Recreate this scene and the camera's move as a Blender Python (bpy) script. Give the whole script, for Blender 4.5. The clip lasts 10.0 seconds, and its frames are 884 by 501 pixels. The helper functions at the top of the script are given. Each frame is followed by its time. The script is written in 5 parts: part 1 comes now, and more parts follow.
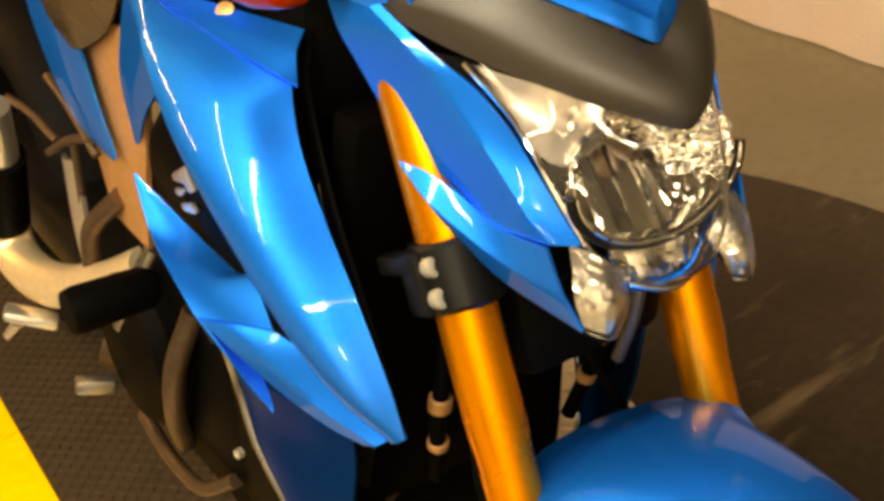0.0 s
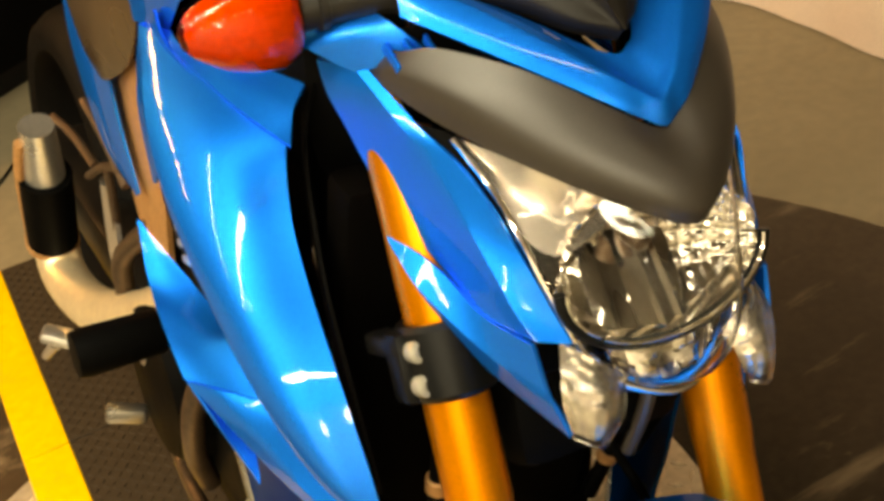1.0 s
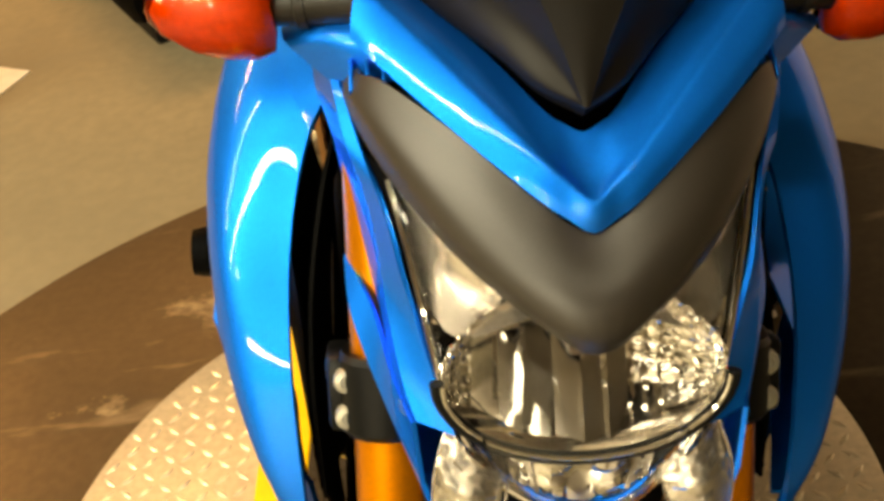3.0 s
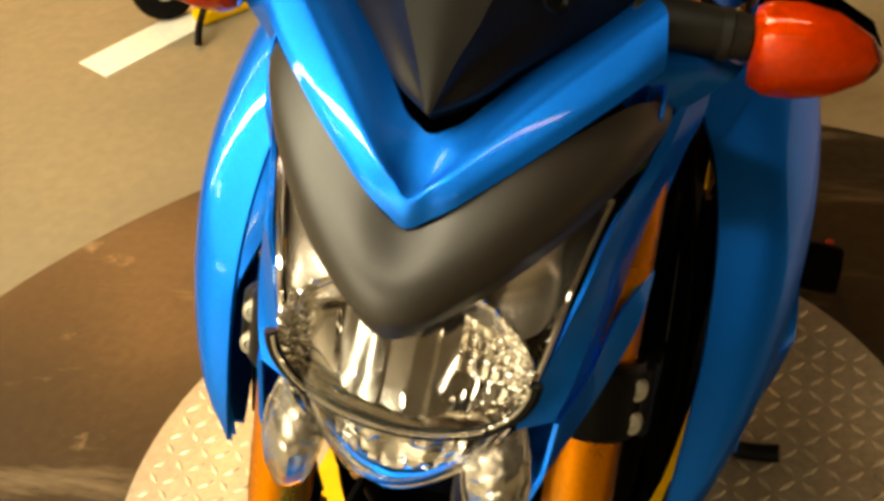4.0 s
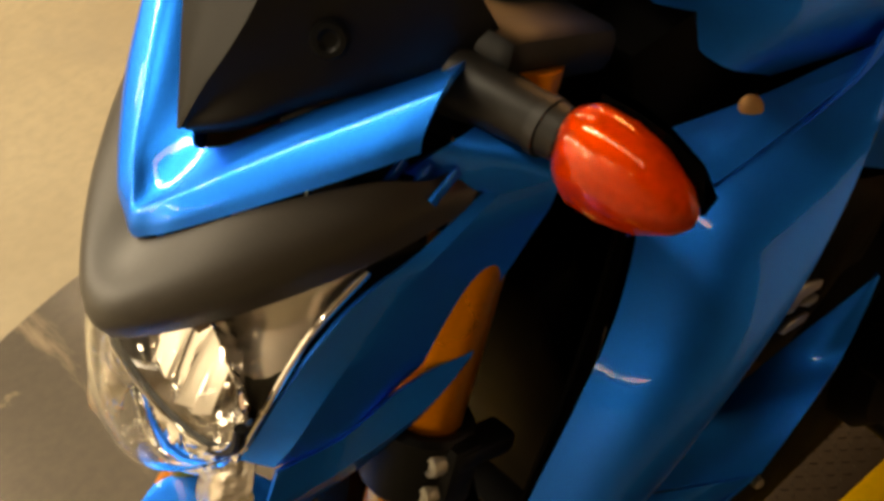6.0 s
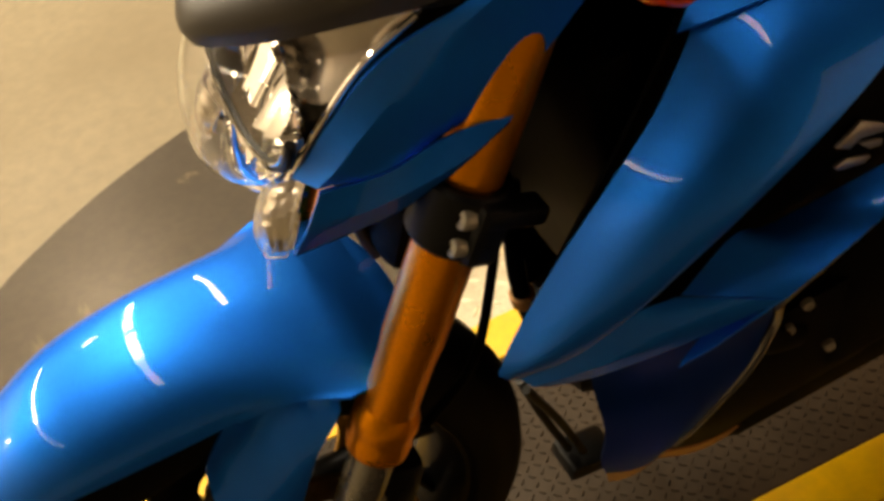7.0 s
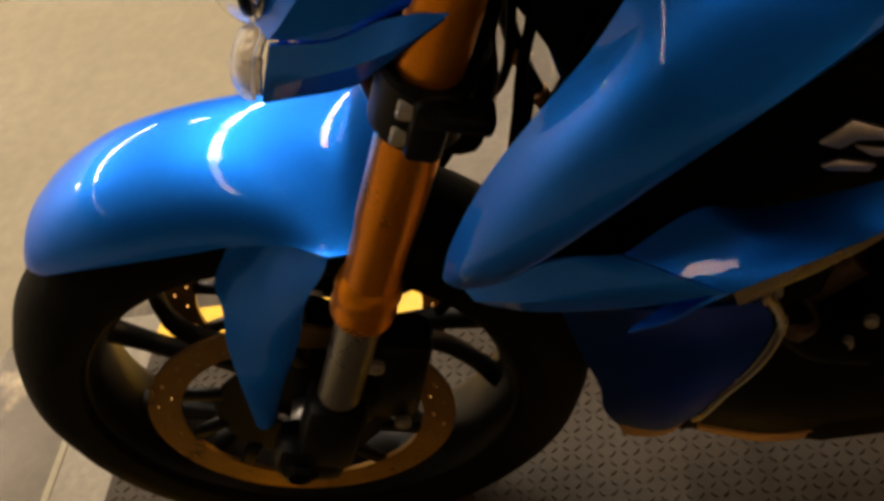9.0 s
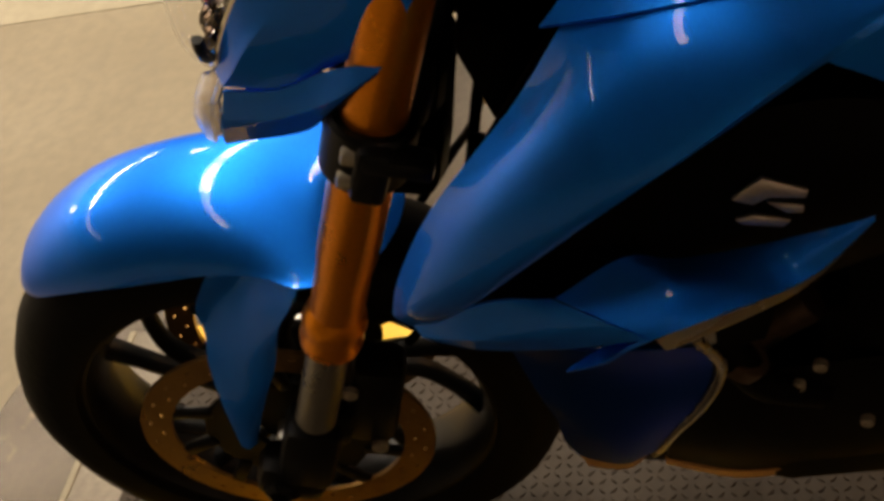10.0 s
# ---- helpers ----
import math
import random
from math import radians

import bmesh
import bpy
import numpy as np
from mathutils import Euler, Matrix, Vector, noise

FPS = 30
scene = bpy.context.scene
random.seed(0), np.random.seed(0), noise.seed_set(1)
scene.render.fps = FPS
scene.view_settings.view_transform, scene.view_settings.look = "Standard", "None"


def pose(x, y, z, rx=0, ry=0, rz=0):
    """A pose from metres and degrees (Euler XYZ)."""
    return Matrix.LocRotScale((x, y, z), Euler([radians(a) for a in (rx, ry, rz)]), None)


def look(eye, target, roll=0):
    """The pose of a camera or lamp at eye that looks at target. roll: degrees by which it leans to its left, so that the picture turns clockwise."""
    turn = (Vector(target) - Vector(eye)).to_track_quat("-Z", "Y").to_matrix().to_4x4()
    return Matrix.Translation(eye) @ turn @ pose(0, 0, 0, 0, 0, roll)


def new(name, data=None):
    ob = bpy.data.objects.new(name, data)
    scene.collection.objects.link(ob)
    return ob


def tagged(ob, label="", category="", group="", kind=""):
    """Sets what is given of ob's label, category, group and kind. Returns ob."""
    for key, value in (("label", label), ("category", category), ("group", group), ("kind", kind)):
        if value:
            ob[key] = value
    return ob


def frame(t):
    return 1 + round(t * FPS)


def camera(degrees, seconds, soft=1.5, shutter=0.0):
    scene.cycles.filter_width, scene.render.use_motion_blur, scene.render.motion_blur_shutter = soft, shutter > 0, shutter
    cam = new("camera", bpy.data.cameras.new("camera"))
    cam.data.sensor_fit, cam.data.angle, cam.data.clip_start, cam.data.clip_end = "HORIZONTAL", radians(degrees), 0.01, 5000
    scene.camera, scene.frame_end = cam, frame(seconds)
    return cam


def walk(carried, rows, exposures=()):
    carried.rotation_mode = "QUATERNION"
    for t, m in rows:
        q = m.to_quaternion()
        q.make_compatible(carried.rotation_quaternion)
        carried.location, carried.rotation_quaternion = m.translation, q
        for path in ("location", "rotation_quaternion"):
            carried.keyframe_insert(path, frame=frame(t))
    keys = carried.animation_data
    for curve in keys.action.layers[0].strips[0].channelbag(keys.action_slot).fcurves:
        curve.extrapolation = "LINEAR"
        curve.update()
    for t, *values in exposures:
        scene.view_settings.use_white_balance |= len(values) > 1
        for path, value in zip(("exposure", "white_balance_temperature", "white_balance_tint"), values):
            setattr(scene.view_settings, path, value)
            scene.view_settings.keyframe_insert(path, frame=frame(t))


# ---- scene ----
# ---------------------------------------------------------------- camera
cam = camera(39.13, 10.0, soft=3.6)
PATH = [
    (0.0, -0.3832, -0.4899, 1.2944, 54.67, 7.78, -36.30),
    (0.5, -0.3335, -0.4547, 1.3009, 55.48, 7.94, -34.19),
    (1.0, -0.2568, -0.4629, 1.2948, 55.08, 8.59, -30.21),
    (1.5, -0.1738, -0.5057, 1.3145, 54.88, 7.78, -24.43),
    (2.0, -0.1002, -0.5227, 1.3049, 55.40, 6.15, -17.53),
    (2.2, -0.0660, -0.5191, 1.3072, 54.40, 6.14, -15.58),
    (3.3, 0.1748, -0.4118, 1.2894, 52.29, 10.87, 2.08),
    (3.5, 0.2289, -0.4068, 1.2847, 52.20, 11.08, 6.04),
    (4.0, 0.3760, -0.4377, 1.3107, 52.36, 8.52, 15.93),
    (4.2, 0.4160, -0.4390, 1.3159, 52.74, 8.15, 18.61),
    (4.5, 0.4720, -0.4304, 1.3153, 52.97, 7.86, 22.47),
    (5.0, 0.5251, -0.3376, 1.2860, 53.94, 10.57, 30.13),
    (5.2, 0.5676, -0.2774, 1.2709, 53.64, 9.52, 34.97),
    (6.3, 0.7575, -0.0541, 1.2957, 48.25, 12.63, 53.64),
    (6.5, 0.7916, -0.0583, 1.2811, 47.42, 11.70, 57.00),
    (7.0, 0.8468, -0.0444, 1.2463, 47.83, 11.52, 63.84),
    (7.5, 0.8854, -0.0240, 1.2214, 47.08, 10.95, 69.84),
    (8.0, 0.8893, 0.0427, 1.1932, 47.53, 11.39, 77.24),
    (8.5, 0.8886, 0.1829, 1.1625, 48.29, 12.40, 86.08),
    (9.0, 0.8961, 0.2866, 1.1673, 47.95, 13.05, 91.17),
    (9.5, 0.9089, 0.3527, 1.1859, 47.65, 13.52, 93.11),
    (10.0, 0.9046, 0.3839, 1.1852, 49.22, 14.30, 94.81),
]
walk(cam, [(t, pose(x, y, z, rx, ry, rz)) for t, x, y, z, rx, ry, rz in PATH], ((0.0, 0.17, 7900, 8), (0.5, 0.20, 7700, 7), (1.0, 0.13, 7500, 4), (2.0, 0.07, 7400, 3), (5.0, 0.09, 7500, 5), (6.5, -0.07, 7850, 14), (7.5, -0.16, 7350, 14), (9.0, -0.38, 6900, 17), (10.0, -0.44, 6800, 18)))

# ---------------------------------------------------------------- light
world = bpy.data.worlds.new("hall_dark")
scene.world = world
world.use_nodes = True
world.node_tree.nodes["Background"].inputs[0].default_value = (1.0, 0.8, 0.6, 1)
world.node_tree.nodes["Background"].inputs[1].default_value = 0.004
scene.view_settings.exposure = 0.0

CEIL = 3.0


def area(name, x, y, z, sx, sy, watts, colour=(1.0, 0.88, 0.72), target=None):
    d = bpy.data.lights.new(name, "AREA")
    d.shape, d.size, d.size_y, d.energy, d.color = "RECTANGLE", sx, sy, watts, colour
    ob = new(name, d)
    ob.matrix_basis = look((x, y, z), target) if target else pose(x, y, z)
    return ob


# ---------------------------------------------------------------- materials
def node_mat(name):
    m = bpy.data.materials.new(name)
    m.use_nodes = True
    return m, m.node_tree.nodes, m.node_tree.links, m.node_tree.nodes["Principled BSDF"]


def surface(name, colour, rough=0.5, metal=0.0, coat=0.0, grain=40.0, vary=0.15, bump=0.0, stain=0.0, stain_scale=3.0,
            stain_colour=None, rough_vary=0.1, spec=0.5):
    """A procedural surface: base colour with fine grain, wide stains, uneven gloss and a fine bump."""
    m, n, l, p = node_mat(name)
    co = n.new("ShaderNodeTexCoord")
    fine = n.new("ShaderNodeTexNoise")
    fine.inputs["Scale"].default_value, fine.inputs["Detail"].default_value = grain, 6
    wide = n.new("ShaderNodeTexNoise")
    wide.inputs["Scale"].default_value, wide.inputs["Detail"].default_value = stain_scale, 5
    for t in (fine, wide):
        l.new(co.outputs["Object"], t.inputs["Vector"])
    ramp = n.new("ShaderNodeValToRGB")
    ramp.color_ramp.elements[0].position, ramp.color_ramp.elements[1].position = 0.3, 0.7
    ramp.color_ramp.elements[0].color = tuple(c * (1 - vary) for c in colour) + (1,)
    ramp.color_ramp.elements[1].color = tuple(min(1, c * (1 + vary)) for c in colour) + (1,)
    l.new(fine.outputs["Fac"], ramp.inputs["Fac"])
    mix = n.new("ShaderNodeMix")
    mix.data_type = "RGBA"
    mask = n.new("ShaderNodeMapRange")
    mask.inputs["From Min"].default_value, mask.inputs["From Max"].default_value = 0.45, 0.7
    mask.inputs["To Max"].default_value = stain
    l.new(wide.outputs["Fac"], mask.inputs["Value"])
    l.new(mask.outputs["Result"], mix.inputs["Factor"])
    l.new(ramp.outputs["Color"], mix.inputs["A"])
    mix.inputs["B"].default_value = (stain_colour or tuple(c * 0.5 for c in colour)) + (1,)
    l.new(mix.outputs["Result"], p.inputs["Base Color"])
    rr = n.new("ShaderNodeMapRange")
    rr.inputs["From Min"].default_value, rr.inputs["From Max"].default_value = 0.3, 0.7
    rr.inputs["To Min"].default_value, rr.inputs["To Max"].default_value = max(0.02, rough - rough_vary), min(1, rough + rough_vary)
    l.new(wide.outputs["Fac"], rr.inputs["Value"])
    l.new(rr.outputs["Result"], p.inputs["Roughness"])
    p.inputs["Metallic"].default_value = metal
    p.inputs["Coat Weight"].default_value = coat
    p.inputs["Coat Roughness"].default_value = 0.03
    p.inputs["Specular IOR Level"].default_value = spec
    if bump:
        b = n.new("ShaderNodeBump")
        b.inputs["Strength"].default_value, b.inputs["Distance"].default_value = bump, 0.002
        l.new(fine.outputs["Fac"], b.inputs["Height"])
        l.new(b.outputs["Normal"], p.inputs["Normal"])
    return m


def clear(name, colour, rough=0.0, ior=1.45, weight=1.0, bump=0.0, scale=90.0):
    m, n, l, p = node_mat(name)
    p.inputs["Base Color"].default_value = (*colour, 1)
    p.inputs["Roughness"].default_value, p.inputs["IOR"].default_value = rough, ior
    p.inputs["Transmission Weight"].default_value = weight
    if bump:
        t = n.new("ShaderNodeTexNoise")
        t.inputs["Scale"].default_value = scale
        b = n.new("ShaderNodeBump")
        b.inputs["Strength"].default_value, b.inputs["Distance"].default_value = bump, 0.002
        l.new(t.outputs["Fac"], b.inputs["Height"])
        l.new(b.outputs["Normal"], p.inputs["Normal"])
    return m


BLUE = surface("blue_metallic_paint", (0.0002, 0.198, 0.92), 0.46, 0.82, 0.55, 900, 0.05, 0.0, 0.1, 4, (0.0004, 0.180, 0.86), 0.03)
BLUE.node_tree.nodes["Principled BSDF"].inputs["Coat IOR"].default_value = 1.42
BLUE.node_tree.nodes["Principled BSDF"].inputs["Specular Tint"].default_value = (0.08, 0.35, 1.0, 1)
# darker copy of the blue paint; the belly's shade is in its colour
BLUESHADE = surface("shaded_blue_paint", (0.0, 0.044, 0.21), 0.40, 0.85, 0.05, 900, 0.05, 0.0, 0.1, 4, (0.0, 0.036, 0.17), 0.03)
BLUESHADE.node_tree.nodes["Principled BSDF"].inputs["Specular Tint"].default_value = (0.08, 0.35, 1.0, 1)
ALLOY = surface("cast_grey_alloy", (0.2, 0.195, 0.2), 0.3, 0.75, 0.1, 300, 0.1, 0.03, 0.3, 9)
SLATE = surface("slate_grey_plastic", (0.05, 0.046, 0.055), 0.3, 0.3, 0, 300, 0.1, 0.03, 0.3, 9)
GUNMETAL = surface("grey_fork_steel", (0.3, 0.28, 0.25), 0.3, 0.9, 0, 300, 0.1, 0.05, 0.3, 10)
HEADER = surface("burnt_header_steel", (0.10, 0.065, 0.04), 0.42, 0.7, 0, 120, 0.2, 0.1, 0.5, 9)
MATTE = surface("matte_charcoal_plastic", (0.0235, 0.0175, 0.0122), 0.46, 0.0, 0, 500, 0.12, 0.03, 0.2, 8, rough_vary=0.04, spec=0.75)
VISOR = surface("dark_visor_plastic", (0.008, 0.0064, 0.0048), 0.42, 0.0, 0, 500, 0.12, 0.03, 0.2, 8, rough_vary=0.04, spec=0.2)
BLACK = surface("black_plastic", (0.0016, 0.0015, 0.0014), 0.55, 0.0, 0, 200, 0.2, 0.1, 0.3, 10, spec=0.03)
STALK = surface("stalk_rubber", (0.010, 0.008, 0.006), 0.5, 0.0, 0, 300, 0.12, 0.05, 0.2, 12, spec=0.4)
KNEE = surface("dark_brown_gloss_plastic", (0.045, 0.030, 0.018), 0.3, 0.0, 0, 200, 0.1, 0.02, 0.3, 8, spec=0.6)
SATIN = surface("satin_black_metal", (0.004, 0.004, 0.004), 0.38, 0.0, 0, 200, 0.2, 0.05, 0.3, 10, spec=0.17)
GOLD = surface("gold_anodised_aluminium", (0.86, 0.27, 0.006), 0.3, 0.85, 0, 300, 0.06, 0.03, 0.25, 12, (0.8, 0.29, 0.01), 0.06)
SILVER = surface("brushed_aluminium", (0.62, 0.6, 0.56), 0.35, 0.9, 0, 300, 0.1, 0.05, 0.3, 10)
STEEL = surface("polished_exhaust_steel", (0.95, 0.79, 0.52), 0.38, 0.75, 0, 120, 0.08, 0.03, 0.3, 8)
BRONZE = surface("bronze_cast_alloy", (0.55, 0.29, 0.115), 0.45, 0.55, 0, 150, 0.15, 0.1, 0.4, 8)
CHROME = surface("mirror_reflector", (0.92, 0.88, 0.82), 0.06, 1.0, 0, 60, 0.03, 0.0, 0.1, 10, rough_vary=0.03)
UPMIRROR = surface("satin_bezel", (0.66, 0.59, 0.52), 0.2, 0.88, 0, 60, 0.03, 0.0, 0.1, 10, rough_vary=0.04)
PODMIRROR = surface("satin_mirror", (0.60, 0.55, 0.49), 0.18, 0.95, 0, 60, 0.03, 0.0, 0.1, 10, rough_vary=0.08)
BOLT = surface("zinc_bolt", (0.42, 0.39, 0.31), 0.4, 0.6, 0, 200, 0.1, 0.05)
RUBBER = surface("tyre_rubber", (0.0035, 0.0032, 0.003), 0.62, 0.0, 0, 120, 0.25, 0.3, 0.4, 6, (0.005, 0.0045, 0.004), spec=0.06)
ROTOR = surface("brake_steel", (0.36, 0.2, 0.06), 0.34, 0.85, 0, 250, 0.12, 0.05, 0.4, 12)
GLASS = clear("clear_lens", (1, 1, 1), 0.0, 1.3)
GLASSR = clear("fluted_clear_lens", (1, 0.99, 0.97), 0.0, 1.25, 1.0, 0.15, 60)
AMBER = clear("amber_lens", (1.0, 0.30, 0.01), 0.02, 1.45, 1.0)
PALEFLOOR = surface("pale_concrete", (0.285, 0.25, 0.168), 0.6, 0.0, 0, 34, 0.08, 0.04, 0.6, 1.2, (0.235, 0.205, 0.135))
EMBER = surface("ribbed_amber_reflector", (0.95, 0.18, 0.006), 0.4, 0.2, 0, 260, 0.15, 0.25, 0.55, 16, (0.5, 0.045, 0.002))
CONCRETE = surface("worn_concrete", (0.212, 0.176, 0.110), 0.6, 0.0, 0, 34, 0.10, 0.05, 0.75, 1.6, (0.172, 0.140, 0.086))
DARKDECK = surface("scuffed_dark_deck", (0.022, 0.017, 0.0115), 0.36, 0.15, 0, 60, 0.35, 0.1, 0.6, 2.5, (0.013, 0.0105, 0.0073), 0.09, 0.45)
DARKDECK.node_tree.nodes["Principled BSDF"].inputs["Specular Tint"].default_value = (1.0, 0.82, 0.62, 1)
def scuffed(m, scale, colour, amount, low=0.62, stretch=6.0):
    """Pale stretched scuffs and specks laid over a surface."""
    n, l, p = m.node_tree.nodes, m.node_tree.links, m.node_tree.nodes["Principled BSDF"]
    co = n.new("ShaderNodeTexCoord")
    mp = n.new("ShaderNodeMapping")
    mp.inputs["Scale"].default_value, mp.inputs["Rotation"].default_value = (1.0, stretch, 1.0), (0, 0, 0.7)
    t = n.new("ShaderNodeTexNoise")
    t.inputs["Scale"].default_value, t.inputs["Detail"].default_value, t.inputs["Roughness"].default_value = scale, 8, 0.65
    r = n.new("ShaderNodeMapRange")
    r.inputs["From Min"].default_value, r.inputs["From Max"].default_value, r.inputs["To Max"].default_value = low, low + 0.1, amount
    mix = n.new("ShaderNodeMix")
    mix.data_type = "RGBA"
    l.new(co.outputs["Object"], mp.inputs["Vector"])
    l.new(mp.outputs["Vector"], t.inputs["Vector"])
    l.new(t.outputs["Fac"], r.inputs["Value"])
    l.new(r.outputs["Result"], mix.inputs["Factor"])
    l.new(p.inputs["Base Color"].links[0].from_socket, mix.inputs["A"])
    mix.inputs["B"].default_value = colour + (1,)
    l.new(mix.outputs["Result"], p.inputs["Base Color"])


scuffed(DARKDECK, 1.6, (0.20, 0.155, 0.10), 0.6, 0.565)
scuffed(CONCRETE, 0.9, (0.17, 0.145, 0.10), 0.5, 0.56, 2.5)
scuffed(DARKDECK, 3.1, (0.34, 0.27, 0.17), 0.8, 0.60, 1.4)
PLATE = surface("worn_steel_plate", (0.50, 0.43, 0.315), 0.40, 0.45, 0, 90, 0.15, 0.1, 0.4, 5)
TREAD = surface("polished_tread_steel", (0.74, 0.65, 0.49), 0.34, 0.5, 0, 90, 0.15, 0.1, 0.3, 5)
DECK = surface("dark_tread_plate", (0.034, 0.0230, 0.0130), 0.6, 0.05, 0, 90, 0.2, 0.1, 0.4, 5, spec=0.22)
RAMP = surface("worn_ramp_steel", (0.16, 0.135, 0.10), 0.5, 0.3, 0, 80, 0.15, 0.1, 0.4, 6)
YELLOW = surface("yellow_paint", (0.85, 0.5, 0.0), 0.42, 0.0, 0, 60, 0.08, 0.12, 0.35, 7, (0.7, 0.38, 0.0))
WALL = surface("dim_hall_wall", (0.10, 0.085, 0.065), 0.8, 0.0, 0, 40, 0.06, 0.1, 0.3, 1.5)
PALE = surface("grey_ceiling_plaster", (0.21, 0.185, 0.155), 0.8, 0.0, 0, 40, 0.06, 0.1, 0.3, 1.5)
BRIGHT = surface("bright_reflector_wall", (0.62, 0.56, 0.47), 0.8, 0.0, 0, 40, 0.06, 0.1, 0.3, 1.5)
CLOTH = surface("pale_fabric", (0.68, 0.55, 0.46), 0.85, 0.0, 0, 250, 0.08, 0.3, 0.3, 3)
WHITE = surface("white_paint", (0.8, 0.74, 0.64), 0.6, 0.0, 0, 60, 0.06, 0.1, 0.3, 5)
RED = surface("red_plastic", (0.5, 0.02, 0.01), 0.4)
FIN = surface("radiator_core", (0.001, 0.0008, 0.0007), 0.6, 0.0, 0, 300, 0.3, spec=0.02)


# ---------------------------------------------------------------- mesh tools
def part(name, bm, material, parent=None, label="", smooth=35):
    me = bpy.data.meshes.new(name)
    bmesh.ops.recalc_face_normals(bm, faces=bm.faces) if len(bm.faces) < 4000 else None
    bm.to_mesh(me)
    bm.free()
    for m in material if isinstance(material, (list, tuple)) else [material]:
        me.materials.append(m)
    if smooth:
        me.polygons.foreach_set("use_smooth", [True] * len(me.polygons))
        me.set_sharp_from_angle(angle=radians(smooth))
    ob = new(name, me)
    if parent:
        ob.parent = parent
    if label:
        tagged(ob, label)
    return ob


def spline(ctrl, n):
    """n points at even steps along a smooth curve through the control points."""
    p = [np.array(c, float) for c in ctrl]
    if len(p) == 2:
        dense = [p[0] + (p[1] - p[0]) * u for u in np.linspace(0, 1, 20)]
    else:
        q = [2 * p[0] - p[1]] + p + [2 * p[-1] - p[-2]]
        dense = []
        for i in range(1, len(q) - 2):
            for u in np.linspace(0, 1, 16, endpoint=False):
                a, b, c, d = q[i - 1], q[i], q[i + 1], q[i + 2]
                dense.append(0.5 * (2 * b + (c - a) * u + (2 * a - 5 * b + 4 * c - d) * u * u + (3 * b - a - 3 * c + d) * u ** 3))
        dense.append(p[-1])
    dense = np.array(dense)
    s = np.concatenate([[0], np.cumsum(np.linalg.norm(np.diff(dense, axis=0), axis=1))])
    return np.stack([np.interp(np.linspace(0, s[-1], n), s, dense[:, k]) for k in range(3)], 1)


def loft(rows, nu, nv, straight=False):
    g = np.stack([spline(r, nu) for r in rows])
    if straight:
        src = np.linspace(0, len(rows) - 1, nv)
        lo = np.minimum(src.astype(int), len(rows) - 2)
        f = (src - lo)[:, None, None]
        return g[lo] * (1 - f) + g[lo + 1] * f
    return np.stack([spline(list(g[:, i]), nv) for i in range(nu)], 1)


def shell_bm(grid, thick, out, bm=None, lip=0.0015):
    """A sheet with thickness and rolled edges from a grid of points; out: a rough outward direction."""
    bm = bm or bmesh.new()
    nv, nu = grid.shape[:2]
    du = np.gradient(grid, axis=1)
    dv = np.gradient(grid, axis=0)
    nrm = np.cross(du, dv)
    nrm /= np.linalg.norm(nrm, axis=2, keepdims=True) + 1e-12
    flip = float((nrm * np.array(out)).sum()) < 0
    if flip:
        nrm = -nrm
    top = [[bm.verts.new(grid[j, i]) for i in range(nu)] for j in range(nv)]
    back = [[bm.verts.new(grid[j, i] - nrm[j, i] * thick) for i in range(nu)] for j in range(nv)]

    def quad(*v):
        v = list(dict.fromkeys(v))
        if len(v) > 2:
            try:
                bm.faces.new(v)
            except ValueError:
                pass
    for j in range(nv - 1):
        for i in range(nu - 1):
            quad(top[j][i], top[j][i + 1], top[j + 1][i + 1], top[j + 1][i])
            quad(back[j][i], back[j + 1][i], back[j + 1][i + 1], back[j][i + 1])
    ring = [(0, i) for i in range(nu)] + [(j, nu - 1) for j in range(1, nv)] + [(nv - 1, i) for i in range(nu - 2, -1, -1)] + [(j, 0) for j in range(nv - 2, 0, -1)]
    for (a, b), (c, d) in zip(ring, ring[1:] + ring[:1]):
        quad(top[a][b], back[a][b], back[c][d], top[c][d])
    bmesh.ops.remove_doubles(bm, verts=bm.verts, dist=0.00005)
    return bm


def panel(name, rows, material, parent, side=1, thick=0.003, nu=36, nv=12, out=(1, -0.5, 0.5), label="", straight=False, smooth=40):
    g = loft(rows, nu, nv, straight).copy()
    g[:, :, 0] *= side
    return part(name, shell_bm(g, thick, (out[0] * side, out[1], out[2])), material, parent, label, smooth)


def tube_bm(path, radius, seg=12, n=24, bm=None, cap=True):
    """A round bar along a smooth path; radius: one number or one for each control point."""
    bm = bm or bmesh.new()
    pts = spline(path, n)
    r = [radius] * n if isinstance(radius, (int, float)) else list(np.interp(np.linspace(0, 1, n), np.linspace(0, 1, len(radius)), radius))
    rings, prev = [], None
    for i in range(n):
        d = Vector(pts[min(i + 1, n - 1)] - pts[max(i - 1, 0)]).normalized()
        ref = prev if prev is not None else (Vector((0, 0, 1)) if abs(d.z) < 0.9 else Vector((1, 0, 0)))
        a = (ref - d * ref.dot(d)).normalized()
        b = d.cross(a)
        prev = a
        rings.append([bm.verts.new(Vector(pts[i]) + (a * math.cos(k) + b * math.sin(k)) * r[i]) for k in np.linspace(0, 2 * math.pi, seg, endpoint=False)])
    for p, q in zip(rings, rings[1:]):
        for k in range(seg):
            bm.faces.new((p[k], p[(k + 1) % seg], q[(k + 1) % seg], q[k]))
    if cap:
        bm.faces.new(rings[0][::-1])
        bm.faces.new(rings[-1])
    return bm


